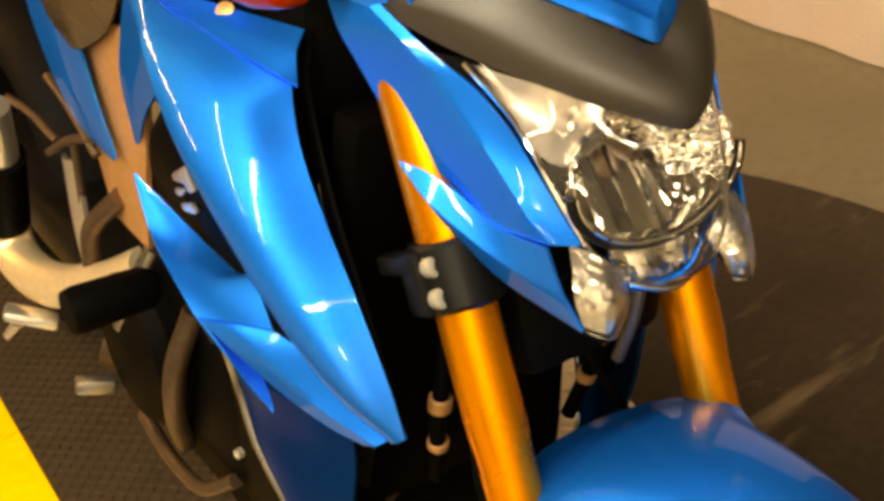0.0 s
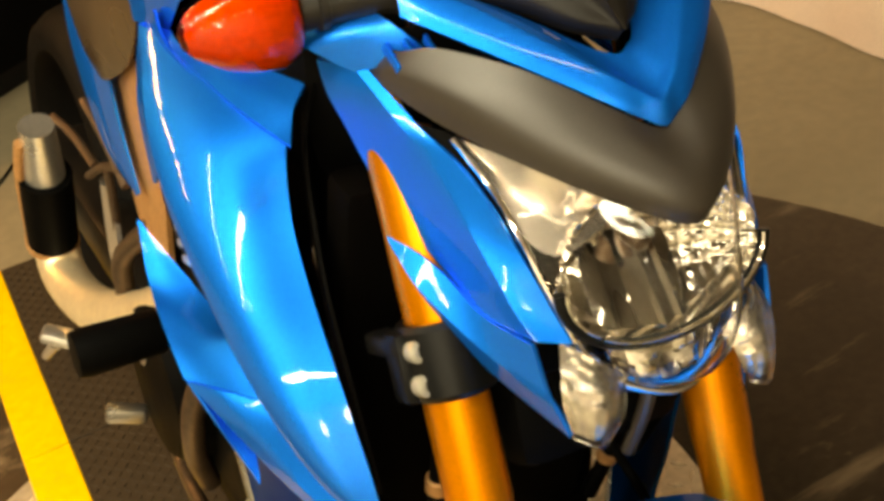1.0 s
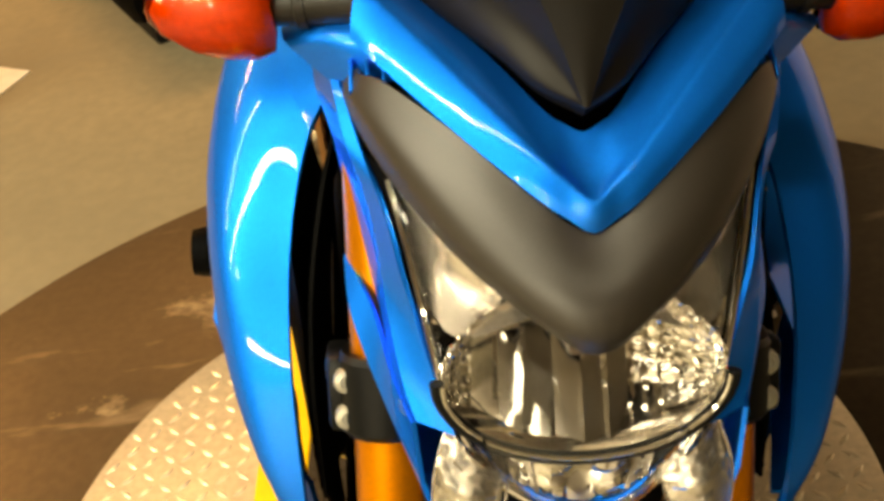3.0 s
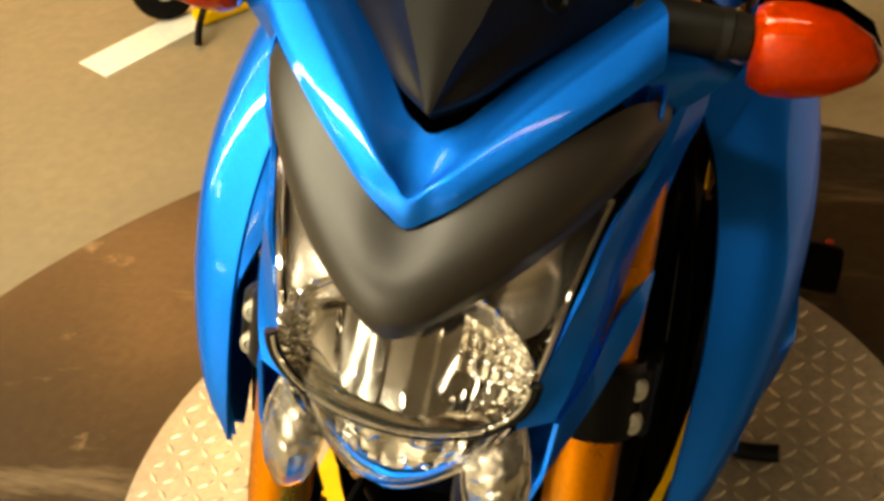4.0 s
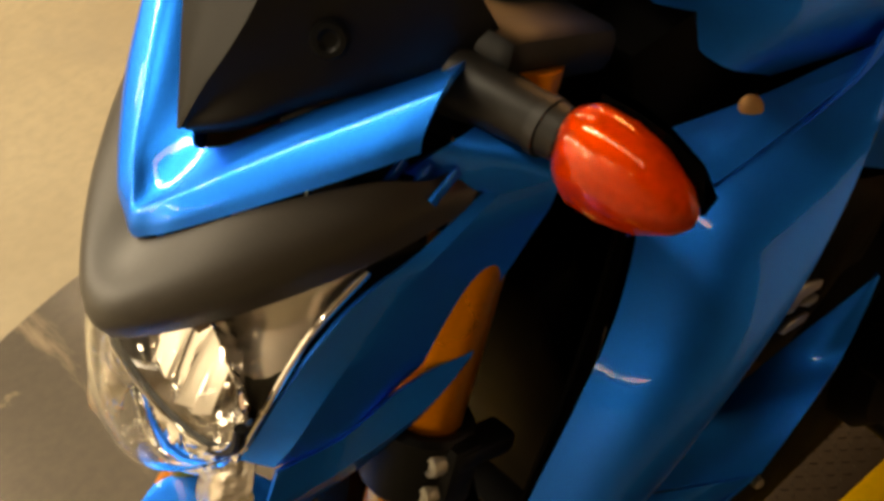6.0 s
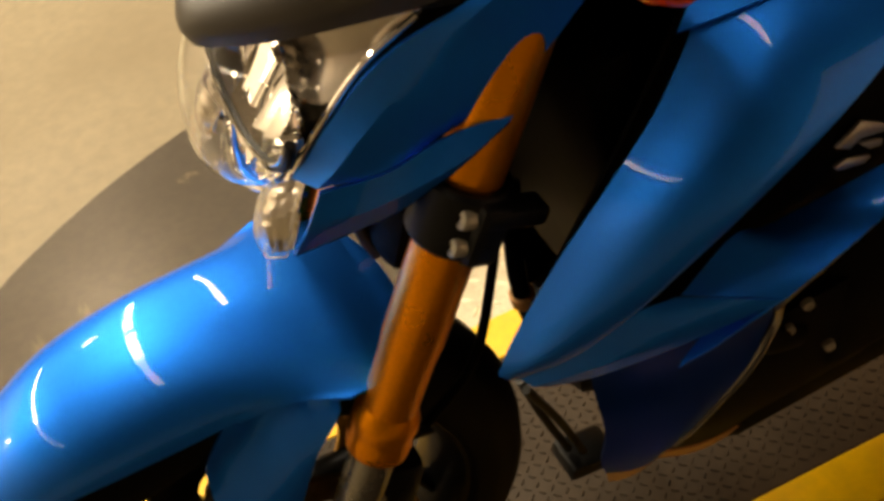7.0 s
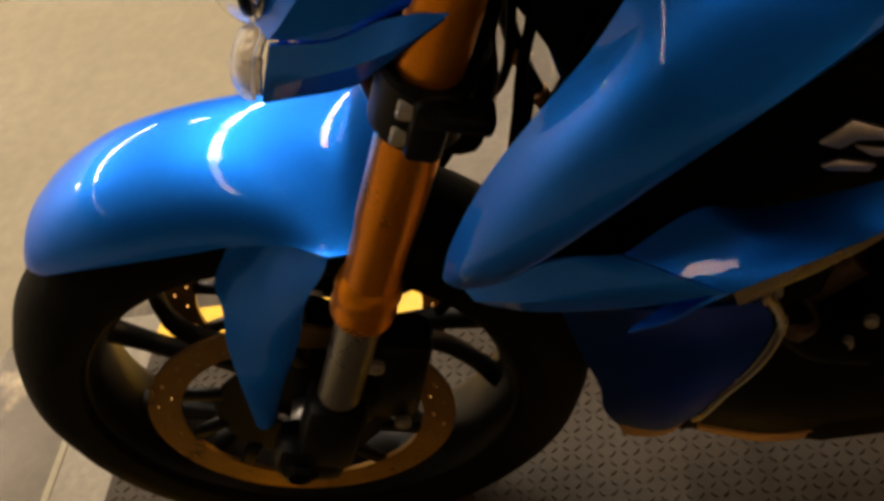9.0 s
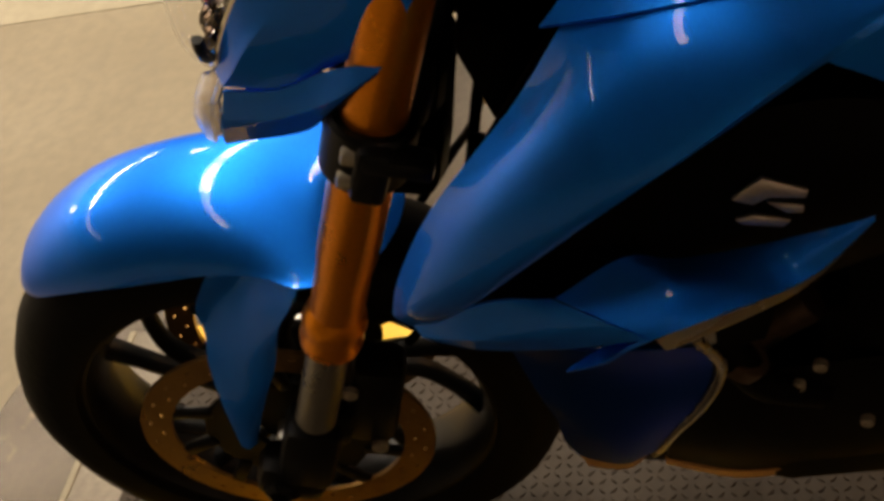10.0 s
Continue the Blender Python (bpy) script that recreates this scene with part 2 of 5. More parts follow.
def turned_bm(profile, m=Matrix(), seg=32, bm=None, closed=False):
    """A body turned on the z axis from (radius, height) pairs, laid at m."""
    bm = bm or bmesh.new()
    rings = []
    for r, h in profile:
        if r < 1e-6:
            rings.append([bm.verts.new(m @ Vector((0, 0, h)))])
        else:
            rings.append([bm.verts.new(m @ Vector((r * math.cos(a), r * math.sin(a), h))) for a in np.linspace(0, 2 * math.pi, seg, endpoint=False)])
    pairs = list(zip(rings, rings[1:]))
    if closed:
        pairs.append((rings[-1], rings[0]))
    for p, q in pairs:
        for k in range(seg):
            v = [p[k % len(p)], p[(k + 1) % len(p)], q[(k + 1) % len(q)], q[k % len(q)]]
            v = list(dict.fromkeys(v))
            if len(v) > 2:
                bm.faces.new(v)
    if not closed:
        for r in (rings[0], rings[-1]):
            if len(r) > 1:
                bm.faces.new(r)
    return bm


def block_bm(size, m=Matrix(), bevel=0.003, bm=None, taper=1.0):
    """A box with rounded edges, centred at m; taper narrows its top."""
    b = bmesh.new()
    bmesh.ops.create_cube(b, size=1)
    for v in b.verts:
        k = taper if v.co.z > 0 else 1.0
        v.co = Vector((v.co.x * size[0] * k, v.co.y * size[1] * k, v.co.z * size[2]))
    if bevel:
        bmesh.ops.bevel(b, geom=list(b.edges), offset=min(bevel, min(size) * 0.45), segments=2, affect="EDGES", profile=0.5)
    b.transform(m)
    if bm is None:
        return b
    me = bpy.data.meshes.new("tmp")
    b.to_mesh(me)
    b.free()
    bm.from_mesh(me)
    bpy.data.meshes.remove(me)
    return bm


def slab_bm(outline, thick, m=Matrix(), bevel=0.002):
    """A flat plate: an outline in its own x, y, raised by thick along z, laid at m."""
    bm = bmesh.new()
    f = bm.faces.new([bm.verts.new((x, y, 0)) for x, y in outline])
    r = bmesh.ops.extrude_face_region(bm, geom=[f])
    bmesh.ops.translate(bm, verts=[v for v in r["geom"] if isinstance(v, bmesh.types.BMVert)], vec=(0, 0, thick))
    if bevel:
        bmesh.ops.bevel(bm, geom=list(bm.edges), offset=bevel, segments=2, affect="EDGES", profile=0.5)
    bm.transform(m)
    return bm


def frame_to(p, z, x=(1, 0, 0)):
    """A pose at p whose z axis points along z."""
    z = Vector(z).normalized()
    x = Vector(x)
    if abs(z.dot(x)) > 0.95 * x.length:
        x = Vector((0, 0, 1))
    x = (x - z * x.dot(z)).normalized()
    y = z.cross(x)
    return Matrix(((x.x, y.x, z.x, p[0]), (x.y, y.y, z.y, p[1]), (x.z, y.z, z.z, p[2]), (0, 0, 0, 1)))


def thing(name, label, category, m=Matrix(), group="", kind=""):
    ob = new(name)
    ob.empty_display_size = 0.1
    ob.matrix_basis = m
    return tagged(ob, label, category, group, kind)


# ---------------------------------------------------------------- hall
def structure(name, bm, material, smooth=0):
    return tagged(part(name, bm, material, None, "", smooth), kind="structure")


structure("floor", block_bm((14.0, 14.0, 0.2), pose(-1.5, 0.8, -0.1), 0), CONCRETE)
structure("floor_bay", block_bm((7.0, 5.6, 0.004), pose(-1.42, -0.42, 0.0, 0, 0, -4.9) @ pose(-3.5, -2.8, 0.0), 0.001), PALEFLOOR)
structure("ceiling", block_bm((14.0, 14.0, 0.1), pose(-1.5, 0.8, CEIL + 0.15), 0), PALE)
# unseen walls: dark ones hold reflections down, the bright south one lights the headlight
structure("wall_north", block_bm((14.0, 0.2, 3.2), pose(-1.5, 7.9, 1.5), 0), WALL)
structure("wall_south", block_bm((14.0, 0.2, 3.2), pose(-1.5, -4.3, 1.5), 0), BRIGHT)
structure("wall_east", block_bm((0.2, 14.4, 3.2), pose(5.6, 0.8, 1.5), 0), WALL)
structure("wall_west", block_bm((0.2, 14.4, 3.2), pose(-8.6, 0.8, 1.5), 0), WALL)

# ceiling lights: rows of long tubes in open battens
COOL, WARM = (1.0, 0.92, 0.73), (1.0, 0.5, 0.17)
ROWS = [(-0.42, (-5.75, -4.15, -2.55, -0.95), COOL, 57, 1.45, 0.19), (-0.42, (0.58,), COOL, 9, 1.5, 0.12), (1.1, (-5.2, -3.6, -2.0), COOL, 28, 1.45, 0.12),
        (-3.2, (-5.0, -3.4, -1.8), COOL, 84, 1.45, 0.19), (-3.2, (-0.35, 1.0), COOL, 6, 1.3, 0.08), (4.3, (-5.0, -3.2, -1.4), WARM, 85, 1.45, 0.19)]
for y, xs, tint, watts, long, wide in ROWS:
    for x in xs:
        rig = thing("ceiling_light", "long fluorescent ceiling light in a white batten", "ceiling light", pose(x, y, CEIL, 0, 0, 90), "ceiling lights")
        part("batten", block_bm((0.26, long + 0.05, 0.05), pose(0, 0, 0.075), 0.008), WHITE, rig)
        area("tube_lamp", x, y, CEIL + 0.03, long, wide, watts, tint)

# round downlight in the ceiling and a wall lamp behind the path
for name, m, label, cat in (("downlight", pose(-3.15, -1.2, CEIL + 0.1), "round white ceiling downlight", "downlight"), ("wall_lamp", look((-2.0, -4.2, 2.5), (-2.0, 0, 2.0)), "round white wall lamp", "wall lamp")):
    rig = thing(name, label, cat, m)
    part("housing", turned_bm([(0.0, 0.02), (0.23, 0.02), (0.24, 0.0), (0.24, -0.03), (0.225, -0.03), (0.22, -0.005), (0.0, -0.005)], Matrix(), 40), WHITE, rig)
    d = bpy.data.lights.new("round_lamp", "AREA")
    d.shape, d.size, d.energy, d.color = "DISK", 0.4, 24, COOL
    new("round_lamp", d).matrix_basis = m @ pose(0, 0, -0.012)

# round dark deck, steel plate disc and the striped runway
DISC = (0.002, 0.454)
structure("turntable_deck", turned_bm([(1.172, 0.0), (1.172, 0.008), (1.166, 0.012), (0.0, 0.012)], pose(*DISC, 0), 160), DARKDECK, 30)
structure("plate_disc", turned_bm([(0.56, 0.012), (0.56, 0.017), (0.556, 0.019), (0.0, 0.019)], pose(-0.033, 0.645, 0), 120), PLATE, 30)
RUN = pose(-0.083, 0.0, 0.019, 0, 0, -2.6)     # the runway's own frame, y along it
structure("runway", block_bm((0.366, 1.595, 0.006), RUN @ pose(-0.001, 0.37, 0.003), 0.002), DECK)
structure("runway_rear", block_bm((0.312, 0.585, 0.006), RUN @ pose(-0.028, 1.463, 0.003), 0.002), DECK)
for x in (-0.221, 0.219):
    structure("stripe", block_bm((0.074, 1.595, 0.007), RUN @ pose(x, 0.37, 0.0035), 0.002), YELLOW)
    structure("stripe_rear", block_bm((0.074, 0.585, 0.007), RUN @ pose(x if x < 0 else x - 0.052, 1.463, 0.0035), 0.002), YELLOW)
structure("ramp_lip", block_bm((0.514, 0.010, 0.003), RUN @ pose(-0.001, -0.512, 0.0055), 0.001), PALEFLOOR)
structure("runway_ramp", block_bm((0.514, 0.09, 0.006), RUN @ pose(-0.001, -0.472, 0.002), 0.002), RAMP)

# raised lozenges of the tread plates, alternating in direction
def tread_bm(inside, x0, x1, y0, y1, pitch, size, turn=0.0):
    verts, faces = [], []
    nx, ny = int((x1 - x0) / pitch), int((y1 - y0) / pitch)
    for i in range(nx):
        for j in range(ny):
            x, y = x0 + (i + 0.5) * pitch, y0 + (j + 0.5) * pitch
            if not inside(x, y):
                continue
            a = radians(45 if (i + j) % 2 else -45) + turn
            ca, sa, k = math.cos(a), math.sin(a), len(verts)
            for u, v, w in ((-1, 0, 0), (0, -0.32, 0), (1, 0, 0), (0, 0.32, 0), (-0.55, 0, 1), (0, -0.14, 1), (0.55, 0, 1), (0, 0.14, 1)):
                verts.append((x + size * (u * ca - v * sa), y + size * (u * sa + v * ca), w * 0.0016))
            faces += [(k + 4, k + 5, k + 6, k + 7)] + [(k + q, k + (q + 1) % 4, k + 4 + (q + 1) % 4, k + 4 + q) for q in range(4)]
    me = bpy.data.meshes.new("tread")
    me.from_pydata(verts, [], faces)
    return me


def in_run(x, y):
    p = RUN.inverted() @ Vector((x, y, 0))
    return -0.262 < p.x < 0.26 and -0.435 < p.y < 1.76


me = tread_bm(lambda x, y: math.hypot(x + 0.033, y - 0.645) < 0.545 and not in_run(x, y), -0.6, 0.54, 0.08, 1.21, 0.0285, 0.0145)
me.materials.append(TREAD)
ob = tagged(new("tread_pattern", me), "raised steel tread pattern on the round plate", "tread", "", "stuff")
ob.matrix_basis = pose(0, 0, 0.019)
me = tread_bm(lambda x, y: True, -0.18, 0.18, -0.42, 1.75, 0.0135, 0.0062)
me.materials.append(DECK)
ob = tagged(new("runway_tread", me), "dark raised tread pattern on the runway", "tread", "", "stuff")
ob.matrix_basis = RUN @ pose(0, 0, 0.006)

# white floor mark, yellow stand, black bench and red marker
mark = part("floor_mark", block_bm((0.125, 0.62, 0.003), pose(-1.16, 2.02, 0.0015, 0, 0, -30), 0.001), WHITE)
tagged(mark, "short white painted line on the concrete floor", "floor marking", kind="structure")
stand = thing("yellow_stand", "yellow metal floor stand with a black rubber wheel", "stand", pose(-1.12, 2.03, 0, 0, 0, 20), "")
part("post", tube_bm([(0.0, 0.03, 0.05), (-0.02, 0.06, 0.3), (-0.06, 0.1, 0.62)], 0.035, 14, 12), YELLOW, stand)
part("foot", block_bm((0.16, 0.06, 0.03), pose(0.03, -0.01, 0.0155, 0, 0, 25), 0.01), YELLOW, stand)
part("bracket", block_bm((0.09, 0.05, 0.07), pose(0.05, 0.03, 0.065, 0, 0, 20), 0.015), BLACK, stand)
wl = part("wheel", turned_bm([(0.0, -0.03), (0.05, -0.03), (0.075, -0.02), (0.08, 0), (0.075, 0.02), (0.05, 0.03), (0, 0.03)], frame_to((-0.11, 0.02, 0.081), (0.3, -1, 0.1)), 28), RUBBER, stand)
part("hub_cap", turned_bm([(0, 0.028), (0.02, 0.028), (0.025, 0.032), (0, 0.036)], frame_to((-0.11, 0.02, 0.081), (0.3, -1, 0.1)), 20), SILVER, wl)
part("leg", tube_bm([(0.0, -0.03, 0.06), (-0.02, -0.12, 0.035), (-0.025, -0.17, 0.01)], 0.009, 10, 8), SATIN, stand)
bench = thing("bench", "long low black upholstered bench on the concrete floor", "bench", pose(-0.62, 2.19, 0, 0, 0, 28))
part("seat_pad", block_bm((1.5, 0.8, 0.3), pose(0.72, 0.42, 0.20), 0.07), BLACK, bench)
part("base", block_bm((1.4, 0.7, 0.06), pose(0.72, 0.42, 0.031), 0.01), SATIN, bench)
cable = part("floor_cable", tube_bm([(-0.46, 2.36, 0.0035), (-0.37, 2.26, 0.0035), (-0.266, 2.137, 0.0035), (-0.19, 2.115, 0.0035), (-0.12, 2.14, 0.0035), (0.0, 2.3, 0.0035)], 0.0035, 8, 40), BLACK)
tagged(cable, "thin black cable lying on the floor", "cable")
marker = part("marker_tag", block_bm((0.012, 0.012, 0.07), pose(0.36, 1.13, 0.035 + 0.019), 0.003), RED)
tagged(marker, "small upright red plastic marker on the deck", "marker")

# draped skirt along the hall's side
def drape(x, y0, y1, h):
    bm = bmesh.new()
    n, k = 120, 8
    g = np.zeros((k, n, 3))
    for i, y in enumerate(np.linspace(y0, y1, n)):
        for j, z in enumerate(np.linspace(0.004, h, k)):
            w = (1 - z / h) ** 1.5
            fold = 0.008 * math.sin(y * 9 + 1.5 * math.sin(y * 3.1)) + 0.005 * math.sin(y * 23 + 1)
            g[j, i] = (x - 1.27 * max(0.0, y - 1.5) ** 2 - 0.02 * w + fold * (1.6 - 0.8 * w), y, z)
    return shell_bm(g, 0.004, (-1, 0, 0), bm)


tagged(part("curtain", drape(1.605, 0.55, 2.15, 1.1), CLOTH, None, "", 60), "pale pink beige floor-length curtain hanging in folds", "curtain")

# ---------------------------------------------------------------- motorcycle
BIKE = pose(0, 0, 0.025, 0, 9.4, 0) @ Matrix.Translation((0, 0, -0.035))
bike = thing("motorcycle", "metallic blue naked motorcycle with gold fork leaning on its side stand", "motorcycle", BIKE)
AX = Vector((0, -0.070, 0.319))          # front axle
FDIR = Vector((0, 0.4224, 0.9064))       # up along the fork


def fork_at(s, z):
    return Vector((s * 0.108, 0.1585 + (z - 0.76) * 0.466, z))


# --- front wheel
XAX = frame_to(AX, (1, 0, 0), (0, 0, 1))
prof = [(0.208, -0.046), (0.214, -0.056), (0.234, -0.060), (0.254, -0.056), (0.272, -0.041), (0.281, -0.022), (0.285, 0), (0.281, 0.022), (0.272, 0.041), (0.254, 0.056), (0.234, 0.060), (0.214, 0.056), (0.208, 0.046), (0.204, 0.03), (0.204, -0.03)]
wheel = part("front_wheel", turned_bm([(0.216, -0.050), (0.218, -0.044), (0.210, -0.042), (0.203, -0.03), (0.200, 0.0), (0.203, 0.03), (0.210, 0.042), (0.218, 0.044), (0.216, 0.050), (0.206, 0.048), (0.197, 0.034), (0.193, 0.0), (0.197, -0.034), (0.206, -0.048)], XAX, 72, closed=True), SATIN, bike, "black cast alloy wheel")
part("tyre", turned_bm(prof, XAX, 96, closed=True), RUBBER, wheel, "black road tyre")
part("hub", turned_bm([(0.0, -0.055), (0.03, -0.055), (0.036, -0.04), (0.03, -0.02), (0.03, 0.02), (0.036, 0.04), (0.03, 0.055), (0.0, 0.055)], XAX, 28), SATIN, wheel)
for k in range(5):
    for off in (-16, 16):
        sweep = [(0.197, 135 + off), (0.165, 142 + off * 0.75), (0.13, 151 + off * 0.5), (0.08, 158 + off * 0.35), (0.032, 162 + off * 0.3)]
        way = [tuple(AX + Vector((0, math.cos(radians(q + k * 72)) * r, math.sin(radians(q + k * 72)) * r))) for r, q in sweep]
        bm = tube_bm(way, [0.0085, 0.007, 0.007, 0.0085, 0.011], 10, 14)
        for v in bm.verts:
            v.co.x *= 1.7
        part("spoke", bm, SATIN, wheel)


def rotor_bm(x):
    """A drilled brake ring."""
    bm = bmesh.new()
    n, radii = 144, (0.117, 0.1252, 0.1284, 0.1365, 0.1396, 0.148)
    rows = [[[bm.verts.new(AX + Vector((x + dx, math.cos(a) * r, math.sin(a) * r))) for a in np.linspace(0, 2 * math.pi, n, endpoint=False)] for r in radii] for dx in (-0.0025, 0.0025)]
    for j in range(5):
        for i in range(n):
            if (j == 1 and i % 6 == 0) or (j == 3 and i % 6 == 3):
                ring = [(j, i), (j, i + 1), (j + 1, i + 1), (j + 1, i)]
                for (a, b), (c, d) in zip(ring, ring[1:] + ring[:1]):
                    bm.faces.new((rows[0][a][b % n], rows[0][c][d % n], rows[1][c][d % n], rows[1][a][b % n]))
                continue
            for s in (0, 1):
                bm.faces.new((rows[s][j][i], rows[s][j][(i + 1) % n], rows[s][j + 1][(i + 1) % n], rows[s][j + 1][i]))
    for j in (0, 5):
        for i in range(n):
            bm.faces.new((rows[0][j][i], rows[0][j][(i + 1) % n], rows[1][j][(i + 1) % n], rows[1][j][i]))
    return bm


for s in (-1, 1):
    disc = part("brake_disc", rotor_bm(s * 0.066), ROTOR, bike, "drilled bronze-toned brake disc")
    part("disc_carrier", turned_bm([(0.035, -0.003), (0.084, -0.003), (0.086, 0.0), (0.084, 0.003), (0.035, 0.003)], frame_to(AX + Vector((s * 0.061, 0, 0)), (1, 0, 0), (0, 0, 1)), 40, closed=True), SATIN, disc)
    for k in range(10):
        a = radians(k * 36)
        p0, p1 = AX + Vector((s * 0.062, math.cos(a) * 0.080, math.sin(a) * 0.080)), AX + Vector((s * 0.064, math.cos(a + 0.12) * 0.121, math.sin(a + 0.12) * 0.121))
        part("carrier_arm", block_bm((0.008, 0.014, (p1 - p0).length), frame_to((p0 + p1) / 2, p1 - p0), 0.002), SATIN, disc)
part("axle", turned_bm([(0.012, -0.125), (0.012, 0.125)], XAX, 20), SILVER, bike)
part("axle_nut", turned_bm([(0.0, 0.122), (0.018, 0.122), (0.018, 0.134), (0.012, 0.138), (0.008, 0.13), (0, 0.13)], XAX, 6), SATIN, bike)

# --- fork legs
for s in (-1, 1):
    m = frame_to(fork_at(s, 0.76), FDIR)
    k = 1 / 0.9064
    leg = part("fork_leg", turned_bm([(0.021, -0.205 * k), (0.0225, -0.195 * k), (0.0225, -0.145 * k), (0.0242, -0.125 * k), (0.0242, 0.20 * k), (0.024, 0.23 * k)], m, 40), GOLD, bike, "gold anodised fork tube")
    part("collar", turned_bm([(0.023, -0.238 * k), (0.0262, -0.235 * k), (0.0275, -0.227 * k), (0.0262, -0.221 * k), (0.0262, -0.213 * k), (0.0275, -0.207 * k), (0.0262, -0.199 * k), (0.0225, -0.191 * k)], m, 40), GOLD, leg)
    part("slider", turned_bm([(0.0195, -0.35 * k), (0.0195, -0.23 * k)], m, 32), GUNMETAL, leg, "grey steel slider")
    bm = block_bm((0.046, 0.055, 0.10), frame_to(fork_at(s, 0.36), FDIR), 0.012)
    block_bm((0.045, 0.07, 0.055), frame_to(AX + Vector((s * 0.108, 0.010, 0.0)), FDIR), 0.015, bm)
    part("axle_holder", bm, SATIN, leg)
    # lower clamp
    cm = frame_to(fork_at(s, 0.750), FDIR)
    bm = turned_bm([(0.030, -0.027), (0.033, -0.023), (0.033, 0.023), (0.030, 0.027)], cm, 32)
    block_bm((0.026, 0.026, 0.052), cm @ pose(s * 0.027, 0.004, -0.001), 0.006, bm)
    block_bm((0.022, 0.050, 0.016), cm @ pose(s * 0.030, 0.020, 0.014), 0.004, bm)
    clamp = part("fork_clamp", bm, SATIN, bike, "black fork clamp with two bolts")
    for dz in (-0.0135, 0.0105):
        part("clamp_bolt", turned_bm([(0.0085, 0), (0.0085, 0.007), (0.0075, 0.0095), (0.004, 0.0105), (0.0032, 0.0092), (0.0, 0.0092)], cm @ pose(s * 0.027, -0.0085, dz, 90, 0, 0), 20), BOLT, clamp, "zinc socket bolt")
bm = block_bm((0.20, 0.045, 0.05), frame_to(fork_at(0, 0.762) + Vector((0, 0.018, 0)), FDIR), 0.012)
part("lower_yoke", bm, SATIN, bike)
part("upper_yoke", block_bm((0.25, 0.09, 0.03), frame_to(fork_at(0, 0.985) + Vector((0, 0.02, 0)), FDIR), 0.01), SATIN, bike)

# --- front fender
def fender_bm():
    """One arched skin whose lower edges flare out towards the fork at the back."""
    th = np.radians([39, 37.2, 34, 30.5, 23.5, 14, 2.5, -7, -15, -22])
    back = np.radians([0, 0, 0, 0, 0, 0, 1, 4, 9, 15])
    rc = [0.2945, 0.301, 0.309, 0.3146, 0.3211, 0.3263, 0.3273, 0.3253, 0.3218, 0.318]
    hw = [0.016, 0.031, 0.043, 0.051, 0.0615, 0.0703, 0.0746, 0.079, 0.0884, 0.1045]
    lo = [0.2915, 0.289, 0.286, 0.284, 0.280, 0.2744, 0.2708, 0.2776, 0.2884, 0.2971]
    rows = []
    for b, q, r, w, l in zip(th, back, rc, hw, lo):
        row = []
        for u in np.linspace(-1, 1, 17):
            x = w * math.sin(u * math.pi / 2)
            a = b - q * (1 - u * u)
            rr = l + (r - l) * (1 - abs(u) ** 2)
            row.append((x, AX.y - math.sin(a) * rr, AX.z + math.cos(a) * rr))
        rows.append(row)
    return shell_bm(loft(rows, 49, 45), 0.003, (0, -0.3, 1))


fender = part("front_fender", fender_bm(), BLUE, bike, "glossy blue front mudguard", 50)
for s in (-1, 1):
    panel("fender_stay", [
        [(0.0770, -0.0400, 0.5900), (0.0800, -0.0220, 0.5920), (0.0840, -0.0060, 0.5940), (0.0910, 0.0140, 0.5950), (0.1035, 0.0410, 0.5920)],
        [(0.0630, -0.0488, 0.5784), (0.0630, -0.0313, 0.5787), (0.0630, -0.0123, 0.5773), (0.0690, 0.0066, 0.5758), (0.0905, 0.0346, 0.5758)],
        [(0.0630, -0.0625, 0.5603), (0.0630, -0.0470, 0.5606), (0.0630, -0.0246, 0.5594), (0.0750, 0.0006, 0.5658), (0.0960, 0.0316, 0.5718)],
        [(0.0630, -0.0800, 0.5316), (0.0630, -0.0646, 0.5274), (0.0730, -0.0354, 0.5328), (0.0890, -0.0054, 0.5448), (0.0990, 0.0216, 0.5588)],
        [(0.0650, -0.0854, 0.4968), (0.0730, -0.0694, 0.4968), (0.0840, -0.0434, 0.5038), (0.0930, -0.0174, 0.5158), (0.0980, 0.0026, 0.5328)],
        [(0.0802, -0.0900, 0.4713), (0.0862, -0.0760, 0.4673), (0.0922, -0.0540, 0.4673), (0.0952, -0.0340, 0.4713), (0.0952, -0.0200, 0.4793)],
        [(0.0944, -0.0927, 0.4278), (0.0984, -0.0837, 0.4238), (0.1014, -0.0697, 0.4238), (0.1014, -0.0577, 0.4258), (0.0994, -0.0487, 0.4298)],
        [(0.1040, -0.0970, 0.3680), (0.1060, -0.0930, 0.3640), (0.1070, -0.0880, 0.3640), (0.1060, -0.0840, 0.3660), (0.1040, -0.0800, 0.3680)]],
        BLUE, fender, s, 0.003, 28, 36, (1, 0, 0), "slim blue lower arm of the mudguard", False, 60)

